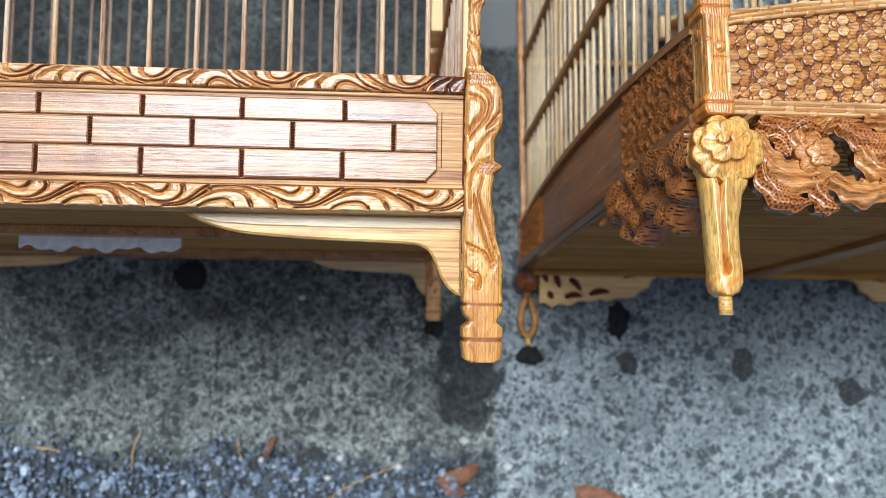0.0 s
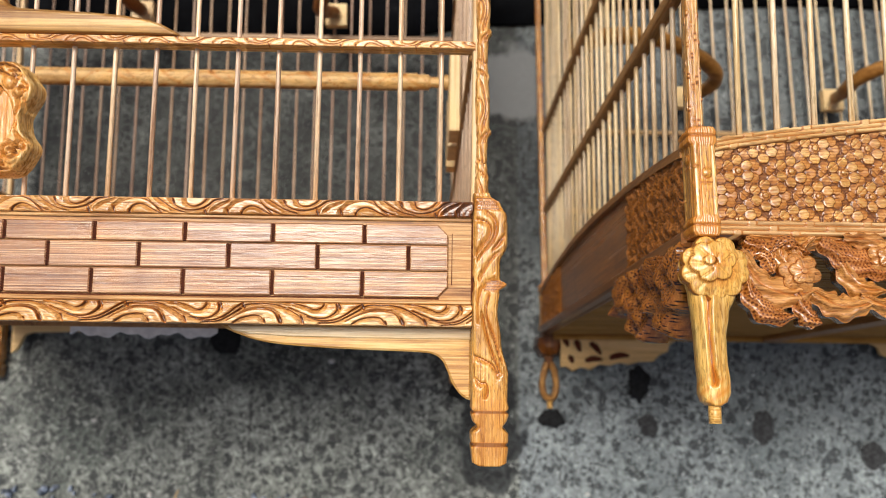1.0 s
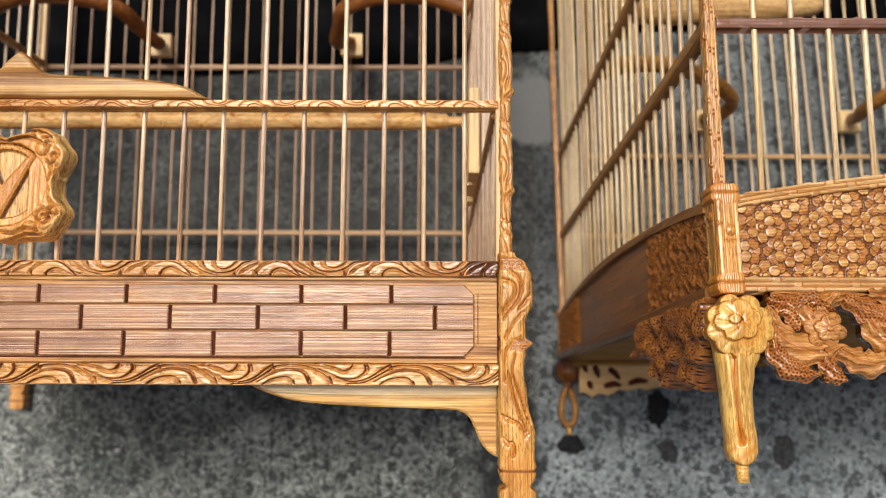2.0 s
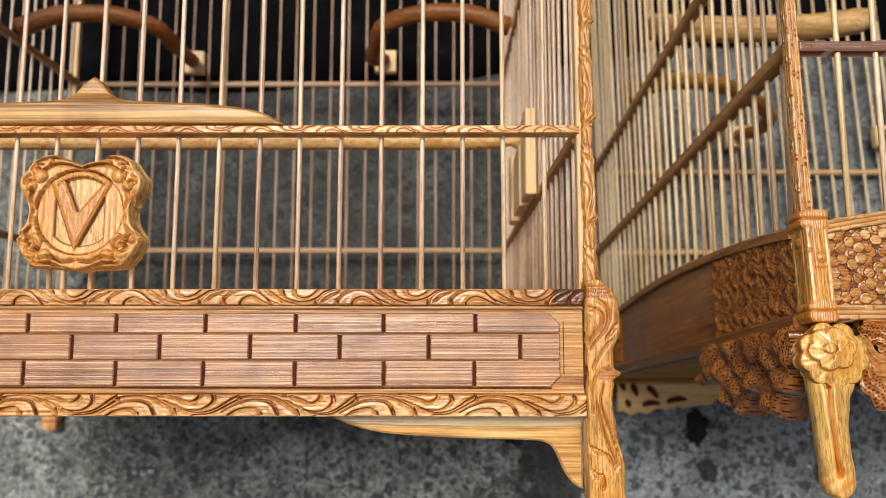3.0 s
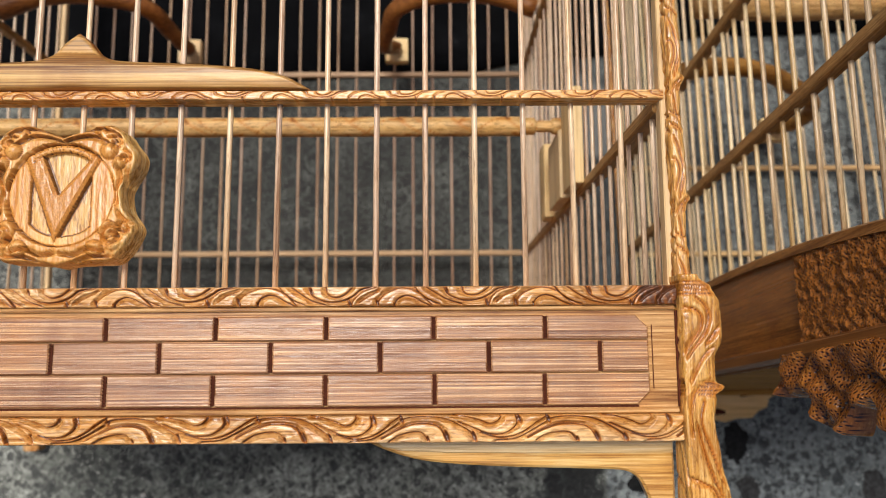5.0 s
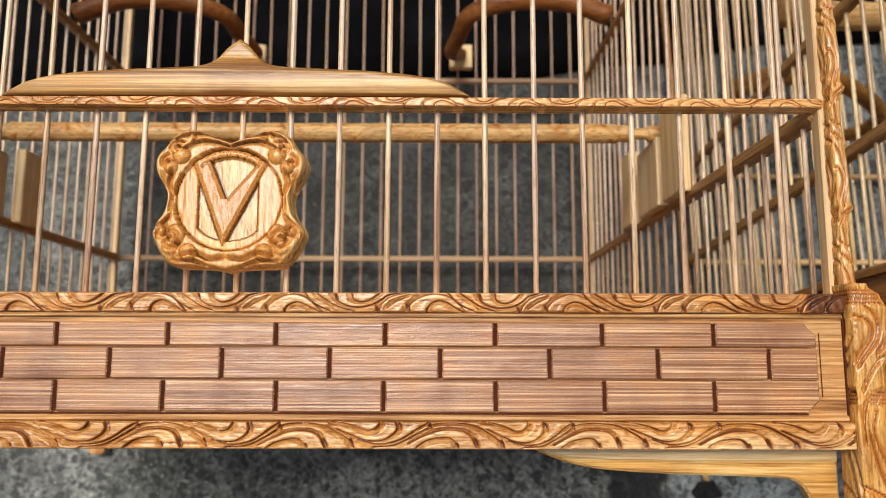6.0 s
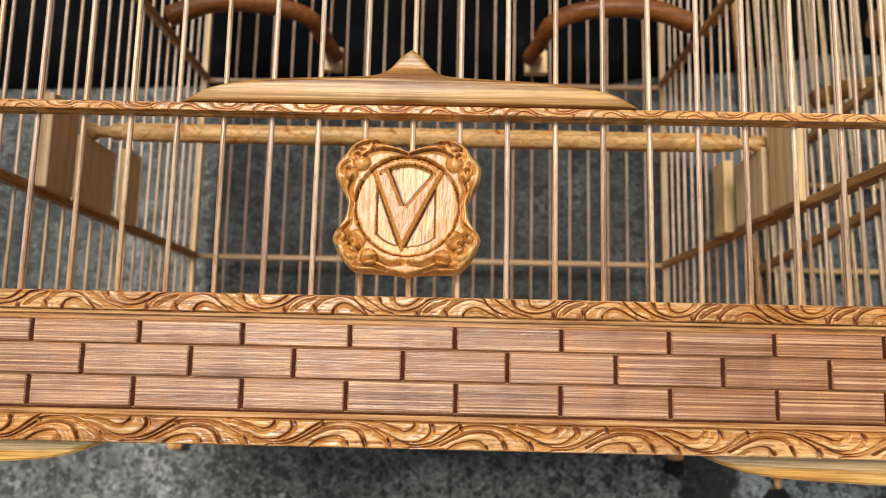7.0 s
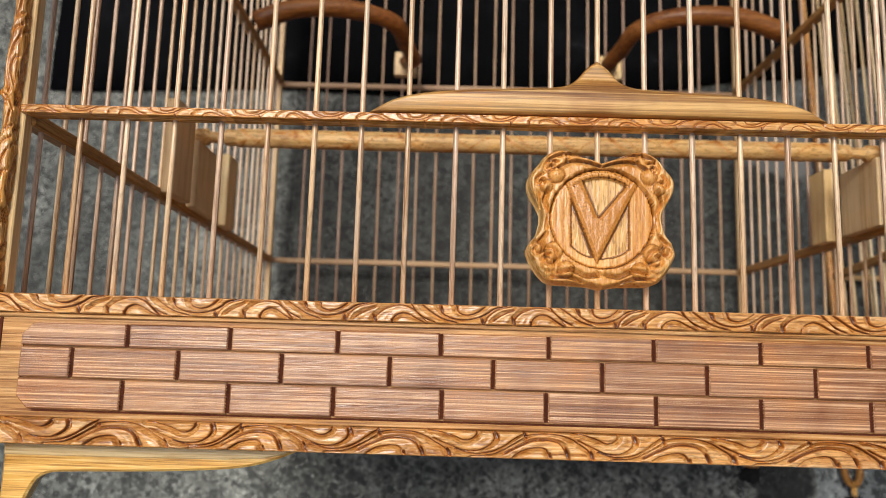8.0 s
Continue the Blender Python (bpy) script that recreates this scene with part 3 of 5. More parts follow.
def carve_drawn(curves, half, depth, segs, faces_of, stipple=(), period=0.0, line=0.00022, fall=0.0017):
    """Knife lines drawn on the faces of a post as (s, z), s from -1 to 1 across a face; with a period they repeat up the post.
    faces_of gives each face its sign of s and its shift along z; stipple holds patches (z0, z1, s0, s1) pricked in rows."""
    lines = []
    for c in curves:
        pts = curve_through([(u * half, v) for u, v in c], 5)
        lines += list(zip(pts, pts[1:]))
    ring = np.array([2 * math.pi * k / segs for k in range(segs)])
    face = ((ring + math.pi / 4) / (math.pi / 2)).astype(int) % 4
    across = np.tan((ring + math.pi / 4) % (math.pi / 2) - math.pi / 4)
    sign, lift = np.array([f[0] for f in faces_of])[face], np.array([f[1] for f in faces_of])[face]
    done = {}

    def level(z):
        s, zz = across * sign, z + lift
        if period:
            zz = zz % period
        best, side = np.full(segs, 1.0), np.ones(segs)
        for shift in ((-period, 0.0, period) if period else (0.0,)):
            b, w = knife(s * half, zz - shift, [l for l in lines if min(l[0][1], l[1][1]) - 0.004 < (zz - shift).max() and max(l[0][1], l[1][1]) + 0.004 > (zz - shift).min()])
            near = b < best
            best, side = np.where(near, b, best), np.where(near, w, side)
        slope = np.where(side > 0, np.clip(1 - best / 0.00035, 0, 1), np.clip(1 - best / fall, 0, 1) ** 1.3)
        burn = np.maximum(0.95 * np.clip(1.3 - best / line, 0, 1), np.where(side > 0, 0.08, 0.4) * np.exp(-best / (0.45 * fall)))
        flow = np.sin(s * half / 0.00033 + 2.0 * np.sin(z * 190) + 14 * best / fall)
        d = depth * slope - 0.00006 * flow
        burn = burn + 0.2 * np.clip(-flow - 0.35, 0, 1)
        for z0, z1, s0, s1 in stipple:
            row = np.floor(zz / 0.0009)
            dot = np.hypot((s * half / 0.001 + 0.5 * (row % 2)) % 1 - 0.5, (zz / 0.0009) % 1 - 0.5) < 0.33
            inside = (zz > z0) & (zz < z1) & (s > s0) & (s < s1)
            d, burn = np.where(inside, 0.0002 + 0.0004 * dot, d), np.where(inside, np.where(dot, 0.95, 0.3), burn)
        return d, np.clip(burn, 0, 0.95)

    def carve(z, a):
        if z not in done:
            done.clear()
            done[z] = level(z)
        k = int(round(a / (2 * math.pi) * segs)) % segs
        return float(done[z][0][k]), float(done[z][1][k])
    return carve


POST_LINES = [[(-0.94, 0.0869), (-0.35, 0.0862), (0.0, 0.0843), (-0.06, 0.0807), (-0.53, 0.0768), (-0.88, 0.0738)], [(-0.24, 0.0898), (0.24, 0.0872), (0.41, 0.084), (0.24, 0.08), (-0.24, 0.0761), (-0.65, 0.0728)],
              [(0.88, 0.0804), (0.65, 0.0788), (0.35, 0.0768)], [(0.59, 0.0742), (0.0, 0.0702), (-0.47, 0.0663)], [(0.95, 0.0654), (0.5, 0.0655), (0.12, 0.065), (-0.35, 0.063), (-0.53, 0.0604)],
              [(-0.53, 0.0604), (-0.62, 0.056), (-0.55, 0.052)], [(0.24, 0.0604), (0.12, 0.0552), (0.35, 0.05), (0.7, 0.0447), (0.94, 0.0382)], [(-0.2, 0.054), (0.0, 0.048), (0.35, 0.041), (0.6, 0.034)],
              [(-1.0, 0.0401), (-0.35, 0.0388), (0.24, 0.0369), (0.47, 0.0336)], [(-0.94, 0.0326), (-0.59, 0.031), (-0.24, 0.0307), (-0.12, 0.0277), (-0.3, 0.0245)]]
VINE_LINES = [[(-0.9, 0.036), (-0.3, 0.0356), (0.05, 0.033), (-0.1, 0.03), (-0.6, 0.0268)], [(0.1, 0.0385), (0.5, 0.0349), (0.55, 0.0316), (0.2, 0.0279), (-0.3, 0.0242)], [(0.95, 0.0308), (0.5, 0.0279), (0.2, 0.0257)],
              [(0.95, 0.0238), (0.4, 0.0235), (-0.2, 0.0213), (-0.8, 0.0191)], [(-0.3, 0.0184), (0.1, 0.0147), (0.6, 0.0117)], [(-1.0, 0.0103), (0.0, 0.0092), (1.0, 0.0073)], [(-1.0, 0.014), (0.0, 0.0132), (1.0, 0.0125)], [(-0.5, 0.006), (0.1, 0.003), (0.4, -0.001)]]


# ---- pavement ----
def pavement():
    bm = bmesh.new()
    size = 400.0
    ring = [-size, -20, -3, -1.2] + list(np.linspace(-0.7, 1.0, 60)) + [1.5, 4, 20, size]
    grid = [[bm.verts.new((x, y, 0.0008 * noise.noise(Vector((x * 9, y * 9, 0))) if abs(x) < 1.2 and abs(y) < 1.2 else 0)) for y in ring] for x in ring]
    for a, b in zip(grid, grid[1:]):
        for p, q, r, s in zip(a, b, b[1:], a[1:]):
            bm.faces.new((p, q, r, s))
    me = bpy.data.meshes.new("pavement")
    bm.to_mesh(me)
    bm.free()
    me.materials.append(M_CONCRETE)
    ob = new("pavement", me)
    ob.location.z = -0.001
    tagged(ob, "worn grey exposed-aggregate concrete pavement with damp patches, cage shade and open light painted on", "pavement", kind="structure")


def blob(name, x, y, rx, ry, h, material, seed, label, category, group=""):
    """A low spot with an uneven rim, lying on the pavement."""
    n = 48
    verts, faces = [(0, 0, h)], []
    for ring, (s, z) in enumerate(((0.55, h), (0.88, h * 0.75), (1.0, 0))):
        for k in range(n):
            a = 2 * math.pi * k / n
            w = s * (1 + 0.3 * noise.noise(Vector((math.cos(a) * 1.3 + seed, math.sin(a) * 1.3, 0))) + 0.16 * noise.noise(Vector((math.cos(a) * 5, math.sin(a) * 5, seed))) + 0.12 * noise.noise(Vector((math.cos(a) * 13, math.sin(a) * 13, seed))))
            verts.append((rx * w * math.cos(a), ry * w * math.sin(a), z * (1 + 0.3 * noise.noise(Vector((k * 0.7, ring, seed))))))
    for k in range(n):
        faces.append((0, 1 + k, 1 + (k + 1) % n))
        for r in (0, 1):
            faces.append((1 + r * n + k, 1 + (r + 1) * n + k, 1 + (r + 1) * n + (k + 1) % n, 1 + r * n + (k + 1) % n))
    ob = new(name, mesh_of(name, verts, faces, material))
    ob.location = (x, y, 0.0002)
    return tagged(ob, label, category, group)


def stains():
    rows = [(-0.007, 0.036, 0.0135, 0.011), (0.335, 0.005, 0.009, 0.0145), (0.341, -0.029, 0.008, 0.0095), (0.436, -0.028, 0.009, 0.014), (0.525, -0.05, 0.010, 0.0115),
            (0.093, -0.103, 0.011, 0.007), (0.186, -0.003, 0.009, 0.0065), (0.262, -0.024, 0.0105, 0.0075)]
    for i, (x, y, rx, ry) in enumerate(rows):
        blob("tar_spot", x, y, rx, ry, 0.0005, M_GUM if i in (0, 1, 6, 7) else M_DULL, i * 3.7, "flattened black tar spot stuck on the concrete", "stain", "tar spots on the pavement")


def black_sheet():
    """A black plastic sheet on the pavement, with a straight near edge and low wrinkles."""
    bm = bmesh.new()
    xs, ys = np.linspace(-0.393, 1.4, 70), np.linspace(0, 1, 26)
    grid = []
    for x in xs:
        edge = 0.304 + 0.006 * noise.noise(Vector((x * 7, 0, 0))) + 0.012 * x + 0.02 * min(1.0, max(0.0, (x - 0.12) / 0.08)) + 0.016 * min(1.0, max(0.0, (x - 0.26) / 0.08))
        row = []
        for v in ys:
            y = edge + v * 0.9
            wx = x + (0.012 * noise.noise(Vector((y * 30, 1, 0))) - 0.02 * v if x < -0.39 else 0)
            row.append(bm.verts.new((wx, y, 0.004 + 0.004 * noise.noise(Vector((x * 14, y * 14, 2))) * min(1, v * 12))))
        grid.append(row)
    for a, b in zip(grid, grid[1:]):
        for p, q, r, s in zip(a, b, b[1:], a[1:]):
            bm.faces.new((p, q, r, s))
    rim = [e for e in bm.edges if len(e.link_faces) == 1]
    low = bmesh.ops.extrude_edge_only(bm, edges=rim)["geom"]
    for v in low:
        if isinstance(v, bmesh.types.BMVert):
            v.co.z = 0
    ob = part("plastic_sheet", bm, M_BLACK, None, smooth=True)
    tagged(ob, "black plastic sheet lying on the concrete", "sheet")


def gravel():
    """Loose dark chippings along the worn edge of the slab."""
    rng = np.random.default_rng(11)
    verts, faces = [], []
    bm = bmesh.new()
    bmesh.ops.create_icosphere(bm, subdivisions=1, radius=1)
    bm.verts.index_update()
    base, tris = [v.co.copy() for v in bm.verts], [[v.index for v in f.verts] for f in bm.faces]
    bm.free()
    count = 0
    while count < 9500:
        x, y = rng.uniform(-0.4, 0.8), rng.uniform(-0.2, -0.075)
        rim = -0.104 - 0.03 * (x - 0.05) - 0.04 * min(1.0, max(0.0, (x - 0.19) / 0.05)) + 0.016 * noise.noise(Vector((x * 11, 0, 0))) + 0.008 * noise.noise(Vector((x * 40, 3, 0)))
        if y > rim + 0.012 or (y > rim and rng.random() < 0.75):
            continue
        r = rng.uniform(0.0008, 0.0026) * (1 if rng.random() < 0.93 else 1.7)
        sx, sy, sz = rng.uniform(0.7, 1.3, 3)
        turn = Euler(rng.uniform(0, 6.28, 3)).to_matrix()
        at = len(verts)
        for v in base:
            w = v * (1 + 0.35 * noise.noise(v * 2 + Vector((count, 0, 0))))
            w = turn @ Vector((w.x * sx, w.y * sy, w.z * sz * 0.8)) * r
            verts.append((x + w.x, y + w.y, r * 0.35 + w.z + rng.uniform(0, 0.0015)))
        faces += [[at + i for i in t] for t in tris]
        count += 1
    ob = new("gravel", mesh_of("gravel", verts, faces, M_STONE, False))
    tagged(ob, "loose blue-grey stone chippings along the slab's worn edge", "gravel", kind="stuff")


def litter():
    """Dry leaves, white chips and straws along the slab's edge."""
    for i, (x, y, size, turn) in enumerate(((0.205, -0.116, 0.017, 20), (0.315, -0.132, 0.02, -10), (0.06, -0.095, 0.008, 60), (0.2, -0.125, 0.012, 150))):
        outline = [(math.cos(a) * size * (1 + 0.12 * math.sin(5 * a + i)), math.sin(a) * size * 0.36 * (1 + 0.2 * math.sin(3 * a + i))) for a in np.linspace(0, 2 * math.pi, 26)[:-1]]
        bm = bmesh.new()
        mid = bm.verts.new((0, 0, 0.0012))
        rim = [bm.verts.new((a, b, 0.0022 + 0.0012 * noise.noise(Vector((a * 90, b * 90, i))))) for a, b in outline]
        for p, q in zip(rim, rim[1:] + rim[:1]):
            bm.faces.new((mid, p, q))
        low = bmesh.ops.extrude_face_region(bm, geom=bm.faces[:])["geom"]
        for v in low:
            if isinstance(v, bmesh.types.BMVert):
                v.co.z -= 0.0004
        ob = part("dry_leaf", bm, M_LEAF, None, "", pose(x, y, 0.0008, 0, 0, turn), True)
        tagged(ob, "curled reddish-brown dry leaf on the gravel edge", "leaf", "dry leaves")
    rng = np.random.default_rng(8)
    for i in range(26):
        x = rng.uniform(-0.3, 0.6)
        y = -0.104 - 0.03 * (x - 0.05) + rng.uniform(-0.022, 0.012)
        if i < 5:
            x, y = ((-0.06, -0.088), (0.08, 0.02), (0.29, -0.083), (-0.11, -0.03), (0.21, -0.09))[i]
        r = rng.uniform(0.0012, 0.0032)
        ob = blob("stone_chip", x, y, r * 1.3, r, r * 0.9, M_WHITE, i * 2.1, "small white stone chip lying on the concrete", "chip", "white stone chips")
    for i, (x, y, length, turn) in enumerate(((0.13, -0.122, 0.055, 25), (-0.04, -0.098, 0.03, 80), (0.04, -0.1, 0.025, 110), (-0.1, -0.1, 0.03, -15))):
        me = tube("straw", curve_through([(-length / 2, 0, 0.0016), (0, 0.002, 0.0034), (length / 2, 0, 0.0016)], 6), 0.0005, M_PALE_X, 6)
        ob = new("straw", me)
        ob.matrix_world = pose(x, y, 0, 0, 0, turn)
        tagged(ob, "thin dry straw lying on the gravel edge", "straw", "dry straws")


pavement()
stains()
gravel()
litter()
black_sheet()


# ---- cages ----
def empty(name, m):
    ob = new(name)
    ob.empty_display_size = 0.02
    ob.matrix_world = m
    return ob


def bar_mesh(name, length, radius, material):
    pts = [(0, 0, length * i / 6) for i in range(7)]
    return tube(name, pts, radius, material, 8)


def brick_cage(m):
    cage = tagged(empty("bird_cage", m), "bamboo bird cage with brick-patterned skirt, lying on its back", "bird cage", "bird cages")
    W, D, TOP = 0.178, 0.362, 0.43
    # one flank stands 3 mm further out and splays a little to the back
    SPLAY = pose(-0.181, 0, 0, 0, 0, 0.79) @ pose(W, 0, 0)
    flank = {1: Matrix.Identity(4), -1: SPLAY}
    # corner posts with turned feet
    stops = [(0.0035, 0.1800, 0.1880), (0.0045, 0.1783, 0.1897), (0.0095, 0.1778, 0.1902), (0.0104, 0.1786, 0.1893), (0.0112, 0.1778, 0.1902), (0.0138, 0.1777, 0.1902), (0.0162, 0.1797, 0.1884),
             (0.0185, 0.1782, 0.1898), (0.0203, 0.1777, 0.1903), (0.0213, 0.1785, 0.1895), (0.0223, 0.1777, 0.1903), (0.025, 0.178, 0.1898), (0.033, 0.178, 0.19), (0.045, 0.178, 0.1875), (0.055, 0.178, 0.1862),
             (0.062, 0.178, 0.1872), (0.0645, 0.178, 0.1895), (0.066, 0.178, 0.187), (0.072, 0.178, 0.187), (0.078, 0.178, 0.1895), (0.088, 0.178, 0.1895), (0.0925, 0.178, 0.187), (0.095, 0.178, 0.1835),
             (0.097, 0.178, 0.1828), (0.11, 0.178, 0.1838), (0.125, 0.178, 0.1832), (0.14, 0.178, 0.1845), (0.153, 0.178, 0.1832), (0.17, 0.178, 0.1846), (0.19, 0.178, 0.1836), (0.215, 0.178, 0.185),
             (0.26, 0.178, 0.184), (0.32, 0.178, 0.185), (0.43, 0.178, 0.1845)]
    rows, vine = [], []
    for z, x0, x1 in profile(stops, 0.0005):
        if z < 0.0965:
            rows.append((z, x0 - 0.0004, x1, -0.0045, 0.0075))
        if z > 0.0935:
            q = (z - 0.0215) % 0.0367 / 0.0367
            nub = math.exp(-((q - 0.655) / 0.035) ** 2)
            swell = 0.5 + 0.5 * math.cos(2 * math.pi * (q - 0.9))
            left = 0.1785 + 0.0003 * math.sin(z * 171 + 1) - 0.0003 * math.exp(-((q - 0.36) / 0.05) ** 2)
            right = 0.1826 + 0.0008 * swell + 0.0011 * nub + 0.0004 * math.exp(-((q - 0.22) / 0.04) ** 2)
            vine.append((z, left, right, 0.0006 - 0.0007 * swell - 0.0006 * nub, 0.0075))
    flow = carve_drawn(POST_LINES, 0.006, 0.0014, 144, ((-1, 0.004), (1, 0.002), (1, 0.0), (1, 0.0)), ((0.0898, 0.0942, -1.1, 1.1), (0.0618, 0.0651, -0.25, 0.95)))
    twine = carve_drawn(VINE_LINES, 0.0028, 0.0009, 96, ((1, 0.0152), (1, 0.0152), (1, 0.0152), (1, 0.0152)), ((0.02, 0.0232, 0.1, 0.95),), 0.0367, 0.00019, 0.0011)

    def carve(z, a):
        return flow(z, a) if z > 0.026 else (0, 0.75 if abs(z - 0.0104) < 0.0007 or abs(z - 0.0213) < 0.0007 else 0.16)
    post = loft("post", rows, M_CARVE_Z, carve)
    vine = loft("vine", vine, M_CARVE_Z, twine, 96, 3.0)
    for sx in (1, -1):
        for m, label in ((Matrix.Diagonal((sx, 1, 1, 1)), ""), (pose(0, D + 0.002, 0) @ Matrix.Diagonal((sx, -1, 1, 1)), "back post of the cage")):
            foot = piece("post", post, cage, flank[sx] @ m, label)
            part("upright", box(0.1772, 0.1808, 0.0045, 0.0095, 0.0935, TOP, bevel=0.0004), M_PALE, foot, "plain pale bamboo upright")
            if not label:
                piece("vine", vine, foot, None, "carved twisting vine")
    # skirt: board, brick pattern, rails
    crest = scroll(0.0397, 0.0057, -0.0265, CREST, CREST_EYES, 0.0014, 0.00019)

    def stained(X, Z, V):
        h, burn = crest(X, Z, V)
        end = np.clip((X - 0.1645) / 0.003, 0, 1) * (0.9 + 0.1 * np.sin(X * 2600 + Z * 900))
        return h, np.clip(burn + np.clip(end, 0, 1), 0, 0.95)
    top_rail = relief("top_rail", -W - 0.003, W - 0.0006, 0.0875, 0.0932, -0.001, 0.010, 2000, 36, stained, M_CARVE)
    low_rail = relief("bottom_rail", -W - 0.003, W - 0.0006, 0.0495, 0.0572, -0.001, 0.009, 2000, 40, scroll(0.0408, 0.0077, -0.019, COMMA, COMMA_EYES, 0.0021, 0.00021), M_CARVE)
    mid_rail = relief("middle_rail", -W - 0.003, W, 0.1503, 0.1531, 0.0035, 0.010, 1500, 16, scroll(0.0262, 0.0028, 0.004, CREST[:6], CREST_EYES[:3], 0.0005, 0.00011, 0.0003, 0.0006, 0.00035), M_CARVE)
    back = pose(0, D, 0) @ Matrix.Diagonal((1, -1, 1, 1))
    for name, me in (("top_rail", top_rail), ("bottom_rail", low_rail)):
        piece(name, me, cage)
        piece(name, me, cage, back)
    piece("middle_rail", mid_rail, cage)
    panel = part("skirt_board", box(-W - 0.003, W - 0.0006, 0.0, 0.006, 0.0573, 0.0874), M_BOARD, cage)
    part("skirt_board", box(-W - 0.008, W, D - 0.006, D, 0.0573, 0.0866), M_BOARD, cage)
    b, gap = 0.031, 0.0011

    def brick(x0, x1, z0, z1, cut=0):
        c = 0.0035
        out = [(x0, z0), (x1, z0), (x1, z1), (x0, z1)]
        if cut:
            lo, hi = z0 < 0.065, z1 > 0.08
            if cut > 0:
                out = [(x0, z0)] + ([(x1 - c, z0), (x1, z0 + c)] if lo else [(x1, z0)]) + ([(x1, z1 - c), (x1 - c, z1)] if hi else [(x1, z1)]) + [(x0, z1)]
            else:
                out = ([(x0 + c, z0)] if lo else [(x0, z0)]) + [(x1, z0), (x1, z1)] + ([(x0 + c, z1), (x0, z1 - c)] if hi else [(x0, z1)]) + ([(x0, z0 + c)] if lo else [])
        part("brick", plate(out, -0.0015, 0.0005, 0.00038), M_BRICK, panel)
    end = 0.169
    joints = bmesh.new()
    for r, (z0, z1) in enumerate(((0.0597, 0.06846), (0.06882, 0.07762), (0.07798, 0.0848))):
        cuts = [k * b for k in range(-5, 6)] if r == 1 else [(k + 0.5) * b for k in range(-5, 5)]
        cuts = [c + 0.0004 * math.sin(c * 900 + r) for c in cuts]
        ends = [-end - 0.0015] + cuts + [end]
        for i, (a, c) in enumerate(zip(ends, ends[1:])):
            brick(a + (gap / 2 if i else 0), c - (gap / 2 if i < len(ends) - 2 else 0), z0, z1, -1 if i == 0 else 1 if i == len(ends) - 2 else 0)
        for c in cuts:
            add_box(joints, c - gap / 2, c + gap / 2, -0.0005, 0.0004, z0 + 0.0002, z1 - 0.0002, 0)
            for k in range(9):
                # the joint is pricked with a row of slanting dents
                zc = z0 + (k + 0.6) * (z1 - z0) / 9.2
                add_box(joints, c - gap * 0.62, c + gap * 0.4, -0.0012, 0.0002, zc - 0.00022, zc + 0.00022, 0)
    for sx in (1, -1):
        add_box(joints, sx * 0.1704 - 0.00013, sx * 0.1704 + 0.00013, -0.0002, 0.0004, 0.064, 0.082, 0)
        add_box(joints, sx * 0.1776 - 0.0004, sx * 0.1776 + 0.0004, -0.0004, 0.0004, 0.0590, 0.0860, 0)
    add_box(joints, -0.166, 0.166, -0.0004, 0.0004, 0.0589, 0.0594, 0)
    for lo, hi, proud in ((0.0573, 0.0589, 0.0012), (0.0862, 0.0874, 0.0010)):
        part("moulding", box(-W - 0.0028, W - 0.0008, -proud, 0.0005, lo, hi, bevel=0.0003), M_BOARD, panel)
    part("joint", joints, M_BURNT_SHADE, panel, "burnt dark joints between the carved bricks")
    # side boards and tray
    for sx in (1, -1):
        part("side_board", box(sx * W - 0.003, sx * W + 0.003, 0.008, D - 0.008, 0.05, 0.0935), M_BOARD_Y, cage, m=flank[sx])
        for z in (0.150, 0.2945):
            part("side_rail", box(sx * (W + 0.001) - 0.003, sx * (W + 0.001) + 0.003, 0.008, D - 0.006, z - 0.0025, z + 0.0025, bevel=0.0008), M_SIDE, cage, m=flank[sx])
    part("tray", box(-W + 0.004, W - 0.004, 0.01, D - 0.01, 0.0515, 0.0545), M_SLAT, cage)
    lip = [(-0.022, 0.0516), (0.053, 0.0516)] + [(x, 0.0432 + 0.0011 * math.sin(x * 260) + 0.0008 * math.sin(x * 610)) for x in np.linspace(0.053, -0.022, 40)]
    part("tray_lip", plate(lip, 0.129, 0.1315, 0.0003), M_LIP, cage, "whitish scalloped lip under the tray")
    for y in (0.1, 0.26):
        part("batten", box(-W + 0.004, W - 0.004, y - 0.007, y + 0.007, 0.0475, 0.0515), M_BOARD_Y, cage)
    for z in (0.150, 0.2935):
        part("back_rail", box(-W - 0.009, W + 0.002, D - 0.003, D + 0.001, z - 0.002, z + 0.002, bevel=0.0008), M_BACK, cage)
    for z0, sx in ((TOP - 0.008, 1),):
        for y in (0.003, D):
            part("crown_rail", box(-W - 0.012, W + 0.006, y - 0.006, y + 0.006, z0, z0 + 0.012), M_BOARD, cage)
        for x in (-W, W):
            part("crown_rail", box(x - 0.006, x + 0.006, 0.009, D - 0.006, z0, z0 + 0.012), M_BOARD_Y, cage, m=flank[1 if x > 0 else -1])
    # corner brackets
    out = [(0.0915, 0.0486), (0.097, 0.0462), (0.104, 0.0440), (0.113, 0.0426), (0.13, 0.0415), (0.148, 0.0409), (0.160, 0.0405), (0.1645, 0.0398), (0.1675, 0.0378), (0.1695, 0.034),
           (0.1712, 0.030), (0.1735, 0.0265), (0.1758, 0.0246), (0.1778, 0.0238), (0.1778, 0.0494), (0.0915, 0.0494)]
    out = [tuple(p) for p in curve_through(out[:-2], 3)] + out[-2:]
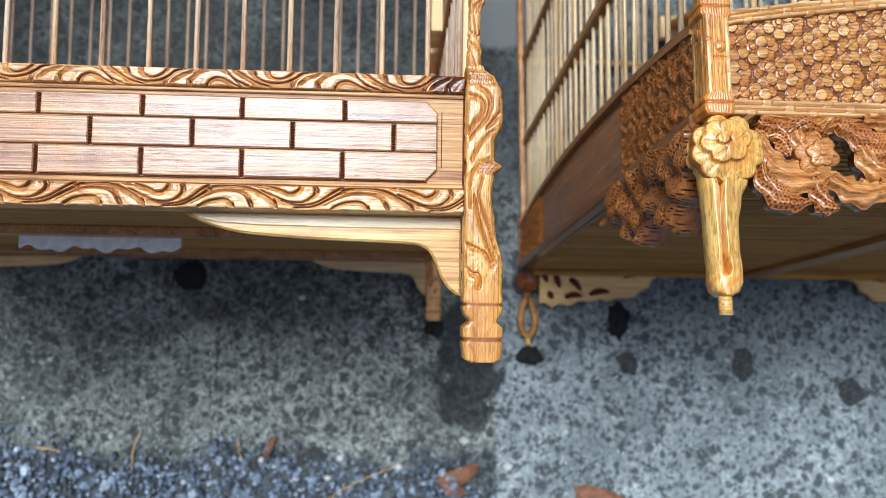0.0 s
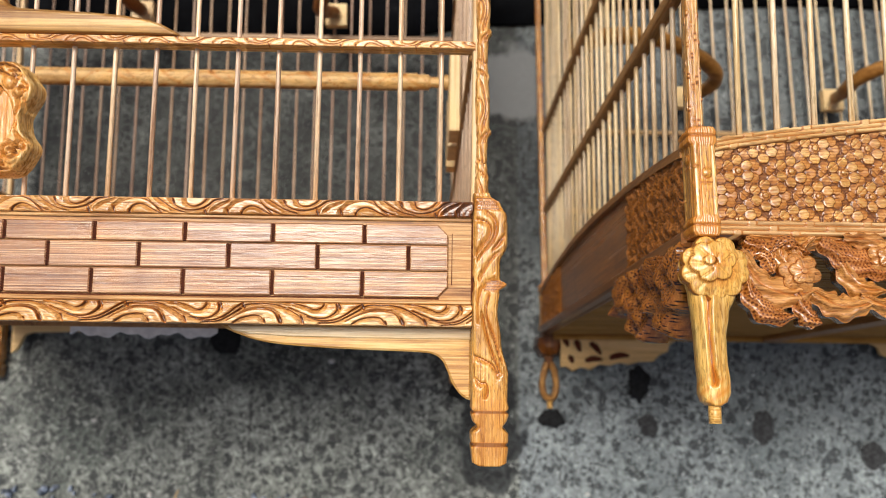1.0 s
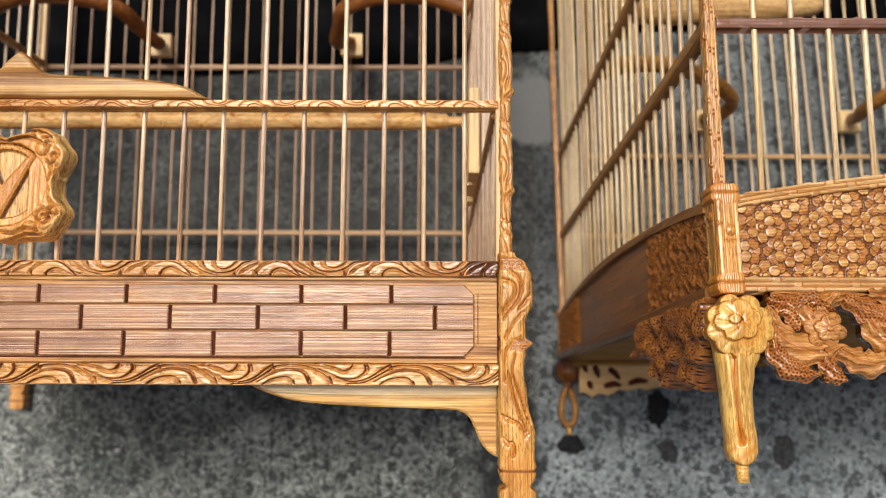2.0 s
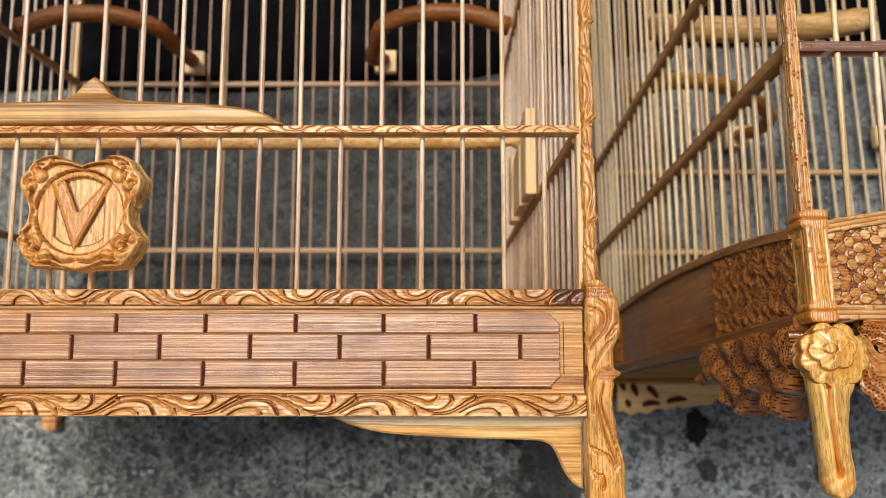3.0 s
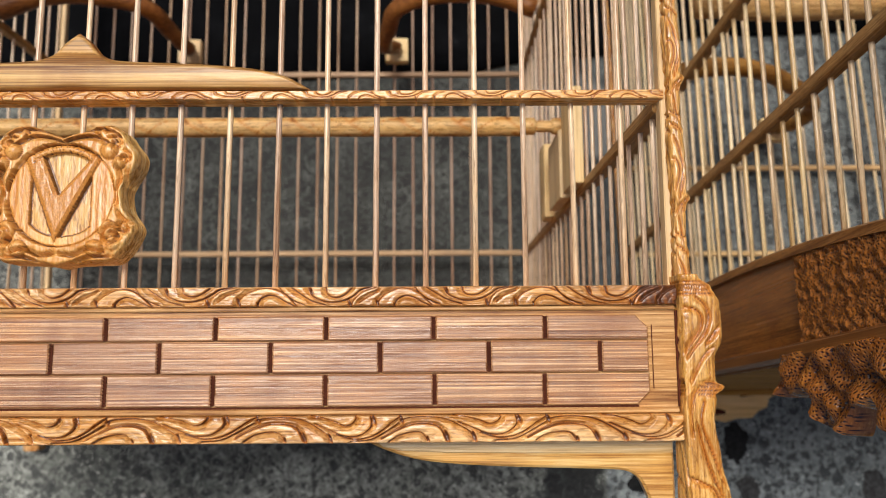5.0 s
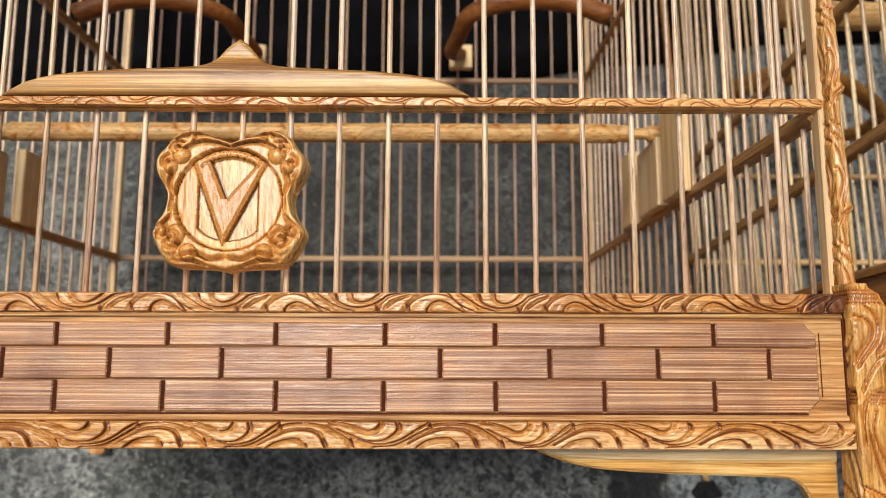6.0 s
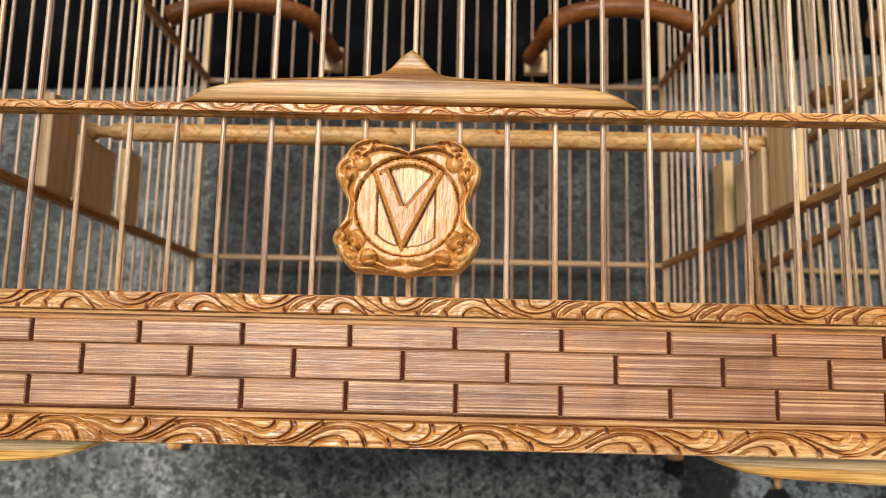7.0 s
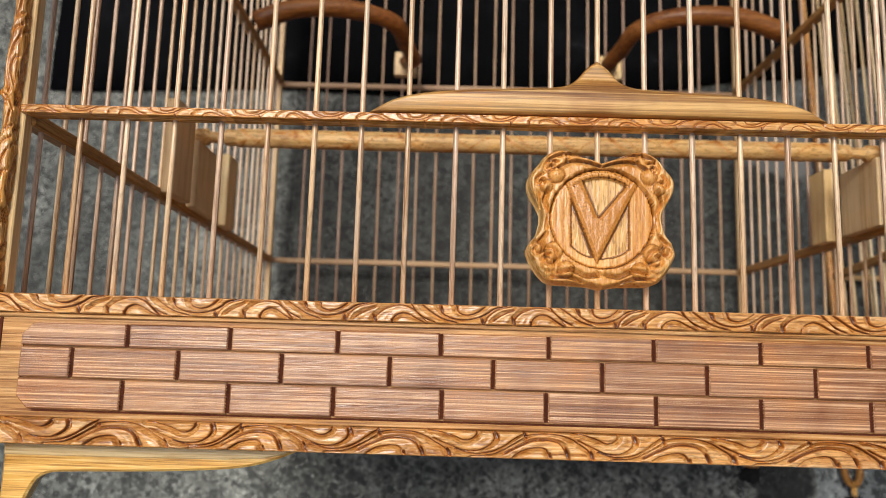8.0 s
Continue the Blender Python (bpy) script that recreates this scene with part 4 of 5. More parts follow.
    for sx in (1, -1):
        side = [(sx * (x - 0.0026 * max(0.0, 1 - (x - 0.0915) / 0.07)), z) for x, z in out]
        bracket = part("bracket", plate(side, 0.0085, 0.0135, 0.0007), M_YELLOW, cage, "honey-coloured corner bracket")
        # the highlight on the bracket's top edge, added as a paler strip
        top = [(sx * x, z) for x, z in ((0.0932, 0.0474), (0.099, 0.0462), (0.112, 0.0455), (0.140, 0.0452), (0.1776, 0.0452), (0.1776, 0.0492), (0.0912, 0.0492))]
        part("lamina", plate(top, 0.0080, 0.0092, 0.0004), M_HIGHLIGHT, bracket, "pale strip added for the highlight along the bracket's top")
        part("bracket", plate(side, D - 0.0045, D + 0.0005, 0.0007), M_PALE_X, cage, "pale corner bracket")
    # bars
    front = bar_mesh("bar", TOP - 0.09, 0.0009, M_BAR)
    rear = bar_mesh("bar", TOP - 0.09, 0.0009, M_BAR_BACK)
    for k in range(-11, 12):
        x = 0.0008 + 0.015 * k
        piece("bar", front, cage, pose(x, 0.0085, 0.09, random.uniform(-0.15, 0.15), random.uniform(-0.15, 0.15), random.uniform(0, 360)))
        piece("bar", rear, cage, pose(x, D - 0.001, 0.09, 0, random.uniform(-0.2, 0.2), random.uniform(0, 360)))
    for sx in (1, -1):
        for k in range(23):
            piece("bar", front, cage, flank[sx] @ pose(sx * W, 0.016 + 0.015 * k, 0.09, random.uniform(-0.2, 0.2), 0, random.uniform(0, 360)))
    # ridge on the middle rail
    half = [(0.0712, 0.1536), (0.0685, 0.1552), (0.063, 0.158), (0.054, 0.1602), (0.04, 0.1616), (0.022, 0.1625), (0.012, 0.1632), (0.0072, 0.1652), (0.0035, 0.1694), (0.0, 0.1722)]
    half = [tuple(p) for p in curve_through(half, 4)]
    hx, hz = np.array([p[0] for p in half])[::-1], np.array([p[1] for p in half])[::-1]

    def dome(X, Z, V):
        up = Z - 0.1532
        short = up / np.maximum(V, 1e-3) - up
        swell = 0.0042 * np.clip(1 - ((up - 0.0048) / 0.0085) ** 2, 0, 1) ** 0.6
        rim = np.clip(short / 0.0016, 0, 1) ** 0.5
        return np.maximum(swell, 0.0018) * (0.15 + 0.85 * rim), np.clip(1 - short / 0.0006, 0, 1) * 0.8
    piece("ridge_board", relief("ridge_board", -0.0712, 0.0712, 0, 0, 0.0052, 0.0078, 400, 22, dome, M_RIDGE, low=lambda X: np.full_like(X, 0.1532), high=lambda X: np.interp(np.abs(X), hx, hz)), cage, None,
          "smooth golden board with a pointed crest")
    emblem(cage)
    # perch with turned ends
    me = tube("perch", [(x, 0.158, 0.1888) for x in np.linspace(-0.1795, 0.1745, 420)],
              lambda t: 0.0049 * (1 - 0.28 * (min(abs(t - 0.03), abs(t - 0.97)) < 0.012) - 0.12 * (t < 0.06 or t > 0.94)), M_PERCH, 28,
              lambda t, a: min(0.9, 0.85 * max(0, 1 - abs(((t * 13 + 0.45 * math.sin(2 * a + 3 * math.sin(t * 40))) % 1) - 0.5) * 12) + 0.5 * max(0, 1 - abs(((t * 13 + 0.3 * math.sin(a + 1)) % 1) - 0.2) * 16)), 0.05)
    piece("perch", me, cage)
    for sx in (1, -1):
        for y0, y1, z0, z1 in ((0.118, 0.144, 0.1502, 0.196), (0.152, 0.189, 0.1502, 0.1855), (0.206, 0.224, 0.1502, 0.193)):
            part("cup_plate", box(sx * 0.1735 - 0.0028, sx * 0.1735 + 0.0028, y0, y1, z0, z1, bevel=0.0005), M_PALE, cage, "pale flat bamboo plate for the feeding cups", flank[sx])
        horn(cage, sx, 0, m=flank[sx])
    return cage


def horn(cage, sx, x_mid, side=0.176, block=(0.078, 0.352, 0.311), z_side=0.302, wood=None, m=None):
    bx, by, bz = block
    pts = [(side, 0.262, z_side), (side - 0.03, 0.262, z_side + 0.010), (side - 0.065, 0.266, z_side + 0.012), (side - 0.093, 0.277, z_side + 0.008), (bx - 0.003, 0.3, z_side + 0.002),
           (bx - 0.008, 0.32, z_side - 0.001), (bx - 0.004, 0.338, bz - 0.004), (bx, by - 0.004, bz)]
    pts = [(x_mid + sx * x, y, z) for x, y, z in curve_through(pts, 7)]
    part_ = piece("bent_perch", tube("bent_perch", pts, lambda t: 0.0068 - 0.0018 * t, wood or M_HORN, 12, None, 0.12, sx), cage, m, "golden brown bent wooden perch" if wood else "brown bent wooden perch")
    cx = x_mid + sx * bx
    part("block", box(cx - 0.0088, cx + 0.0088, by, by + 0.007, bz - 0.0095, bz + 0.0095), M_PALE, part_, "pale square mounting block")


def emblem(cage):
    """A carved plaque: lobed rim with scrolls, an oval field and a raised letter M on it."""
    n, rings, k = 260, 72, 0.000169
    cx, cz = 0.0003, 0.1201
    half = [(0, 103), (40, 118), (72, 127), (100, 115), (113, 98), (130, 75), (128, 50), (114, 25), (107, 5), (113, -25), (127, -45), (131, -60), (120, -85), (108, -102), (90, -115), (50, -117), (20, -119), (0, -124)]
    pts = curve_through(half, 6)
    ang = np.array([math.atan2(z, x) for x, z in pts])
    rad = np.array([math.hypot(x, z) for x, z in pts]) * k
    front_y, back_y = 0.0016, 0.0068
    verts, marks, faces = [(cx, front_y - 0.001, cz)], [0], []
    curl = lambda x, z, r, a0, turns: [(x + r * (1 - 0.75 * q) * math.cos(a0 + turns * 6.283 * q), z + r * (1 - 0.75 * q) * math.sin(a0 + turns * 6.283 * q)) for q in np.linspace(0, 1, 9)]
    lines = [[(2, 96), (30, 104), (56, 104), (80, 92)], curl(92, 92, 15, 2.2, -1.2), curl(108, 66, 13, 1.4, -1.1), [(20, 112), (50, 118), (78, 116), (98, 106)], [(100, 48), (106, 28), (98, 8), (101, -14)], [(116, 40), (110, 20)],
             curl(94, -72, 17, 0.4, 1.2), curl(114, -56, 12, 0.2, 1.1), [(104, -30), (112, -40), (124, -46)], [(76, -100), (52, -96), (30, -106), (8, -104)], [(88, -108), (60, -108), (36, -114)], [(70, 120), (62, 110), (66, 100)]]
    segs = cuts(lines, k, k, 3)
    for j in range(1, rings + 1):
        t = j / rings
        for i in range(n):
            a = 2 * math.pi * i / n - math.pi / 2
            aa = a if -math.pi / 2 <= a <= math.pi / 2 else math.pi - a
            r = float(np.interp(-aa, -ang, rad)) * t
            x, z = r * math.cos(a), r * math.sin(a)
            u, v = x / 0.0153, (z - 0.0002) / 0.0149
            e = math.hypot(u, v)
            grain = noise.noise(Vector((x * 3500, 0, z * 1500)))
            if e < 1:
                # the letter: two stems that run out into the oval, a deep-cut V between them
                arm_l = -0.59 + (0.39 - v) / 1.33 * 0.49, -0.37 + (0.76 - v) / 0.76 * 0.31
                arm_r = 0.54 - (0.36 - v) / 1.3 * 0.64, 0.55 - (0.76 - v) / 0.76 * 0.61
                left = max(arm_l[0] - u, u - (arm_l[1] if v > 0 else 9))
                right = max(u - arm_r[0], (arm_r[1] if v > 0 else -9) - u)
                arm = max(arm_l[0] - u, u - arm_r[0]) if v <= 0 else min(left, right)
                stem = min(u + 0.6, 0.55 - u)
                h, b = 0.0012, 0.0
                if arm < 0 and v < 0.8:
                    ridge = min(1.0, -arm / 0.09)
                    h, b = 0.0024 + 0.0006 * ridge, 0.5 + 0.3 * grain + 0.3 * (ridge < 0.2)
                elif stem < 0:
                    h, b = 0.0022, 0.36 + 0.16 * math.sin(u * 48) + 0.2 * grain
                elif e > 0.83 and v < -0.4:
                    h, b = 0.0022, 0.14 + 0.2 * grain
                elif arm < 0.05 or stem < 0.035 or (e > 0.79 and v < -0.4):
                    b = 0.9
                if e > 0.84 and v > 0.5 and abs(u) < 0.55:
                    h, b = 0.0024 + 0.0006 * math.sin(math.pi * (e - 0.84) / 0.16), 0.34 + 0.5 * (grain > 0.25) + 0.4 * (e < 0.87)
            elif e < 1.035:
                h, b = 0.0007, 0.85
            else:
                q, w = knife(np.array([abs(x)]), np.array([z]), segs)
                hh, bb = carved(q, w, 0.0018, 0.00028, 0.0004, 0.0015)
                cheek = min(1.0, max(0.0, (t - 0.84) / 0.12)) * (abs(x) > 0.0165)
                h, b = 0.0010 + 1.6 * float(hh[0]), 0.3 + 0.25 * noise.noise(Vector((x * 900, 0, z * 900))) + 0.6 * float(bb[0])
                for bx, bz, br in ((82, 77, 14), (100, 56, 11), (96, -84, 12), (86, -60, 15), (64, -92, 14)):
                    q2 = math.hypot(abs(x) / k - bx, z / k - bz) / br
                    if q2 < 1:
                        h += 0.0016 * math.sqrt(1 - q2 * q2)
                        b = 0.3 * b + 0.22 + 0.3 * max(0.0, math.sin(math.atan2(z / k - bz, abs(x) / k - bx) * 7) - 0.5)
                    b += 0.55 * max(0, 1 - abs(q2 - 1.06) / 0.13)
                stip = math.sin(x * 7000) * math.sin(z * 7000 + 2 * math.sin(x * 2100))
                b = min(0.92, b + (0.3 if stip > 0.62 else 0) * (noise.noise(Vector((x * 260, 3, z * 260))) > 0)) * (1 - 0.85 * cheek)
            h *= min(1, (1 - t) * 16 + 0.3)
            verts.append((cx + x, front_y - h, cz + z))
            marks.append(b)
    for i in range(n):
        faces.append((0, 1 + i, 1 + (i + 1) % n))
    for j in range(rings - 1):
        for i in range(n):
            i2 = (i + 1) % n
            faces.append((1 + j * n + i, 1 + (j + 1) * n + i, 1 + (j + 1) * n + i2, 1 + j * n + i2))
    base, last = len(verts), 1 + (rings - 1) * n
    for i in range(n):
        x, y, z = verts[last + i]
        verts.append((x, back_y, z))
        marks.append(0.02)
    for i in range(n):
        i2 = (i + 1) % n
        faces.append((last + i, base + i, base + i2, last + i2))
    faces.append(tuple(base + i for i in range(n)))
    piece("emblem", mesh_of("emblem", verts, faces, M_EMBLEM, True, marks), cage, None, "carved wooden plaque with scrolled rim and raised letter M")


brick_cage(LAY)


LEAN = 4.5


def floral_cage(m):
    """Origin at the tip of the front foot; x across, y back, z up."""
    cage = tagged(empty("bird_cage", m), "bamboo bird cage with arched floral-carved skirt, lying on its back", "bird cage", "bird cages")
    W, D, TOP = 0.372, 0.368, 0.43
    for x in (0.0, W):
        for y in (0.0, D):
            sx, sy = (1 if x == 0 else -1), (1 if y == 0 else -1)
            mm = pose(x, y, 0) @ Matrix.Diagonal((sx, sy, 1, 1))
            floral_leg(cage, mm, LEAN if y == 0 else 0)
    arch = lambda s: 0.0925 + 0.0165 * np.sin(np.pi * np.clip(s, 0, 1)) ** 0.8
    low_arch = lambda s: 0.0925 + 0.0125 * np.sin(np.pi * np.clip(s, 0, 1)) ** 0.8
    X0, X1 = 0.004, W - 0.004

    def flowers(X, Z, V):
        px, pz = 0.0187, 0.0088
        best, mark = np.zeros_like(X), np.full(X.shape, 0.72)

        def lay(height, burn, where):
            nonlocal best, mark
            over = where & (height > best)
            best, mark = np.where(over, height, best), np.where(over, burn, mark)
        for row in range(-1, 4):
            u = (X - (0.0212 if row % 2 == 0 else 0.0121) + px / 2) % px - px / 2
            i, w = np.floor((X - (0.0212 if row % 2 == 0 else 0.0121) + px / 2) / px), Z - 0.0781 - row * pz
            for k in range(12):
                a = math.pi / 2 + k * math.pi / 3 + (math.pi / 6 if k > 5 else 0) + 0.06 * np.sin(i * 3.1 + row)
                far = (0.0039 if k < 6 else 0.0071) + 0.0002 * np.sin(i * 5.3 + k * 2.1 + row)
                du, dv = u - far * np.cos(a), w - far * np.sin(a)
                # a shallow notch in the outer edge of each petal
                out, across = (du * np.cos(a) + dv * np.sin(a)) / 0.0022, (dv * np.cos(a) - du * np.sin(a)) / 0.0022
                r = np.hypot(out + 0.16 * np.clip(1 - np.abs(across) / 0.35, 0, 1) * (out > 0.3), across * (1.04 + 0.08 * np.sin(k * 2.7 + row)))
                lay((0.66 - 0.3 * (k > 5) + 0.26 * out) * np.clip(1 - r ** 6, 0, 1) ** 0.4 + 0.06 * np.sin(k * 1.7 + i), np.where(r > 0.85, 0.92, 0.28 * (k > 5) + 0.45 * np.clip(-out - 0.1, 0, 1) + 0.1 * (np.sin(across * 9) > 0.5)), r < 1)
            r = np.hypot(u, w)
            lay(0.35 + 0.3 * np.sqrt(np.clip(1 - (r / 0.0019) ** 2, 0, 1)), np.where(r > 0.0017, 0.6, 0.25 + 0.3 * (np.sin(np.arctan2(w, u) * 6) > 0.4)), r < 0.0019)
            lay(0.6 + 0.55 * np.sqrt(np.clip(1 - (r / 0.00115) ** 2, 0, 1)), np.where(r > 0.0009, 0.85, 0.1), r < 0.00115)
        diagonal = np.minimum(np.abs((X / px + Z / (2 * pz) + 0.31) % 1 - 0.5), np.abs((X / px - Z / (2 * pz) + 0.1) % 1 - 0.5))
        cut_ = np.clip(1 - diagonal / 0.022, 0, 1)
        fibre = np.sin(Z * 5600 + 2 * np.sin(X * 310) + 5 * np.sin(X * 77)) > 0.55
        return 0.0011 * best * (1 - 0.7 * cut_), np.clip(mark + 0.5 * cut_ + np.where(fibre, 0.22 + 0.25 * (best < 0.1), 0), 0, 0.9)
    front = relief("skirt_panel", X0, X1, 0.069, 0.095, -0.001, 0.004, 1800, 130, flowers, M_FLORAL, high=lambda X: arch(X / W))
    piece("skirt_panel", front, cage, None, "carved floral lattice panel with an arched top")
    piece("skirt_panel", front, cage, pose(0, D, 0) @ Matrix.Diagonal((1, -1, 1, 1)), "carved panel at the back")
    # arched strip and lower bamboo strip with nodes
    bent = relief("arched_strip", X0, X1, 0, 0, -0.002, 0.004, 900, 19, nodes_shape(0.021, 0.0012), M_STRIP, low=lambda X: arch(X / W), high=lambda X: arch(X / W) + 0.0048)
    piece("arched_strip", bent, cage)
    piece("arched_strip", bent, cage, pose(0, D, 0) @ Matrix.Diagonal((1, -1, 1, 1)))
    strip_me = relief("foot_strip", 0.004, W - 0.004, 0.0635, 0.0688, -0.002, 0.006, 900, 19, nodes_shape(0.02, 0.0012), M_STRIP)
    piece("foot_strip", strip_me, cage)
    piece("foot_strip", strip_me, cage, pose(0, D, 0) @ Matrix.Diagonal((1, -1, 1, 1)))
    rail_me = relief("middle_rail", 0.0, W, 0.1612, 0.1655, 0.0, 0.004, 500, 9, nodes_shape(0.022, 0.0008), M_PLUM)
    piece("middle_rail", rail_me, cage, pose(0, -0.0048, 0), "dark plum-brown bamboo rail")
    # sides: arched boards, carved near the corners
    turn = Matrix(((0, -1, 0, 0), (1, 0, 0, 0), (0, 0, 1, 0), (0, 0, 0, 1)))

    def sidecarve(X, Z, V):
        w = np.clip(1 - (np.minimum(X, D - X) - 0.085) / 0.004, 0, 1)
        f1, f2, own = cells(X + 0.0006 * np.sin(Z * 700), Z, 0.00125, 2)
        lump = 0.5 + 0.5 * np.sin(X * 520 + 2 * np.sin(Z * 410)) * np.cos(Z * 470 + 1.5 * np.sin(X * 330))
        dot = np.clip(1.9 - f1 / 0.19, 0, 1) * (own > 0.1)
        return 0.0004 + w * (0.0008 + 0.0016 * lump - 0.0005 * dot + 0.0006 * own), w * np.clip(0.3 + 0.85 * dot + 0.5 * np.clip(0.4 - lump, 0, 1), 0, 0.98)
    board = relief("side_panel", 0.004, D - 0.004, 0.064, 0.095, -0.003, 0.002, 1700, 110, sidecarve, M_RICH, high=lambda X: low_arch(X / D))
    for x, s in ((0.0, -1), (W, 1)):
        mm = pose(x, 0, 0) @ (Matrix(((0, 1, 0, 0), (1, 0, 0, 0), (0, 0, 1, 0), (0, 0, 0, 1))) if s < 0 else turn)
        piece("side_panel", board, cage, mm, "dark varnished arched side board, carved near the corners")
        pts = [(x + s * 0.003, y, float(low_arch(y / D)) + 0.002) for y in np.linspace(0.004, D - 0.004, 50)]
        piece("arched_strip", strip("arched_strip", pts, 0.0065, 0.0042, M_BOARD_Y), cage)
        part("foot_strip", box(x + s * 0.003 - 0.004, x + s * 0.003 + 0.004, 0.004, D - 0.004, 0.0606, 0.0668, bevel=0.0012), M_VARNISH, cage)
        for z in (0.1655, 0.2365):
            part("side_rail", box(x - 0.0028, x + 0.0028, 0.003 - (z - 0.1) * 0.079, D - 0.003, z - 0.003, z + 0.003, bevel=0.0008), M_SIDE, cage)
        for k in range(26):
            y = 0.0145 + 0.0136 * k
            piece("bar", bar2, cage, pose(x, y, 0.09, LEAN * (1 - y / D) + random.uniform(-0.2, 0.2), random.uniform(-0.2, 0.2)))
    for k in range(26):
        x = 0.0145 + 0.0137 * k
        piece("bar", bar2, cage, pose(x, 0.002, 0.09, LEAN + random.uniform(-0.2, 0.2), random.uniform(-0.2, 0.2)))
        piece("bar", bar2, cage, pose(x, D, 0.09, 0, random.uniform(-0.2, 0.2), random.uniform(0, 360)))
    for z in (0.1655, 0.2365):
        part("back_rail", box(0.003, W - 0.003, D - 0.002, D + 0.002, z - 0.002, z + 0.002, bevel=0.0008), M_PALE_X, cage)
    for x in (0.0, W):
        part("crown_rail", box(x - 0.005, x + 0.005, -0.021, D - 0.005, TOP - 0.008, TOP + 0.004), M_BOARD_Y, cage)
    for y in (-0.026, D):
        part("crown_rail", box(0.0, W, y - 0.005, y + 0.005, TOP - 0.008, TOP + 0.004), M_BOARD, cage)
    # slatted floor seen from below, with a crossing batten
    slats = bmesh.new()
    for k in range(58):
        y = 0.012 + 0.006 * k
        add_box(slats, 0.001, W - 0.001, y, y + 0.0036 + random.uniform(-0.0004, 0.0004), 0.0595, 0.0618, 0)
    # dark colour here stands for the shade between the slats
    part("floor_board", box(0.0005, W - 0.0005, 0.008, D - 0.005, 0.0634, 0.0645, bevel=0), M_BURNT_SHADE, cage, "board above the floor slats, coloured dark as the shade in their gaps")
    for x in (0.0, W):
        part("floor_edge", box(x - 0.0008, x + 0.0008, 0.008, D - 0.005, 0.0598, 0.0646, bevel=0), M_VARNISH, cage)
    tagged(part("slats", slats, M_SLAT, cage, "thin bamboo floor slats"), kind="stuff")
    part("batten", box(0.172, 0.188, 0.01, D - 0.01, 0.0555, 0.0603), M_BOARD_Y, cage)
    part("edge_board", box(0.004, W - 0.004, D - 0.014, D - 0.004, 0.0555, 0.063), M_SLAT, cage)
    # fretwork brackets at the back
    out = [(0.010, 0.0625), (0.115, 0.0625), (0.109, 0.0575), (0.1, 0.053), (0.098, 0.047), (0.091, 0.044), (0.086, 0.039), (0.074, 0.0385), (0.066, 0.036), (0.058, 0.0375), (0.05, 0.035), (0.042, 0.036),
           (0.034, 0.0315), (0.026, 0.0335), (0.02, 0.03), (0.014, 0.034), (0.010, 0.033)]
    slots = [((0.022, 0.055), (0.026, 0.046)), ((0.034, 0.053), (0.043, 0.044)), ((0.052, 0.0585), (0.066, 0.0575)), ((0.05, 0.041), (0.066, 0.043)), ((0.078, 0.0555), (0.089, 0.0565)),
             ((0.03, 0.0385), (0.044, 0.0395)), ((0.016, 0.041), (0.02, 0.037)), ((0.012, 0.058), (0.016, 0.05))]
    for sx, x in ((1, 0.0), (-1, W)):
        fret = part("fret_bracket", plate([(x + sx * a, z) for a, z in out], D - 0.003, D + 0.001, 0.0004), M_PALE_X, cage, "pale bamboo fretwork bracket, its slots shown as dark shade rods")
        # the plate stays uncut: dark rods stand for the shade in its slots
        for (a, z), (c, w) in slots:
            pts = curve_through([(x + sx * a, D - 0.0031, z), (x + sx * (a + c) / 2, D - 0.0031, (z + w) / 2 + 0.0015), (x + sx * c, D - 0.0031, w)], 4)
            piece("slot", tube("slot", pts, lambda t: 0.0008 + 0.0019 * math.sin(math.pi * min(1, 0.15 + 0.8 * t)), M_BURNT_SHADE, 8), fret)
    # carved openwork below the front and at the sides of the corners
    apron(cage)
    # perches
    for sx in (1, -1):
        horn(cage, sx, W / 2, W / 2 - 0.002, (0.064, 0.357, 0.266), 0.262, M_OCHRE)
    me = tube("perch", curve_through([(0.004, 0.19, 0.278), (0.05, 0.19, 0.276), (0.1, 0.19, 0.277), (0.135, 0.19, 0.281), (0.148, 0.19, 0.285)], 10), lambda t: 0.0085 - 0.003 * max(0, t - 0.75) * 4, M_PERCH, 14, None, 0.08)
    piece("perch", me, cage, None, "thick golden perch")
    return cage


bar2 = bar_mesh("bar", 0.34, 0.0011, M_BAR_WARM)


def nodes_shape(period, depth):
    """Three thin strips bound together with staggered bamboo nodes."""
    def shape(X, Z, V):
        k = np.floor(V * 3)
        f = np.abs((V * 3) % 1 - 0.5) * 2
        u = (X / period + k * 0.37) % 1
        node = np.abs(u - 0.5) < 0.07
        line = np.clip(1 - (1 - f) / 0.25, 0, 1)
        rim = np.abs(np.abs(u - 0.5) - 0.075) < 0.014
        return depth * np.where(node, 1.15, np.sqrt(np.clip(1 - f ** 2, 0, 1))), np.clip(np.where(node, 0.05, line * 0.85) + 0.55 * rim, 0, 0.88)
    return shape


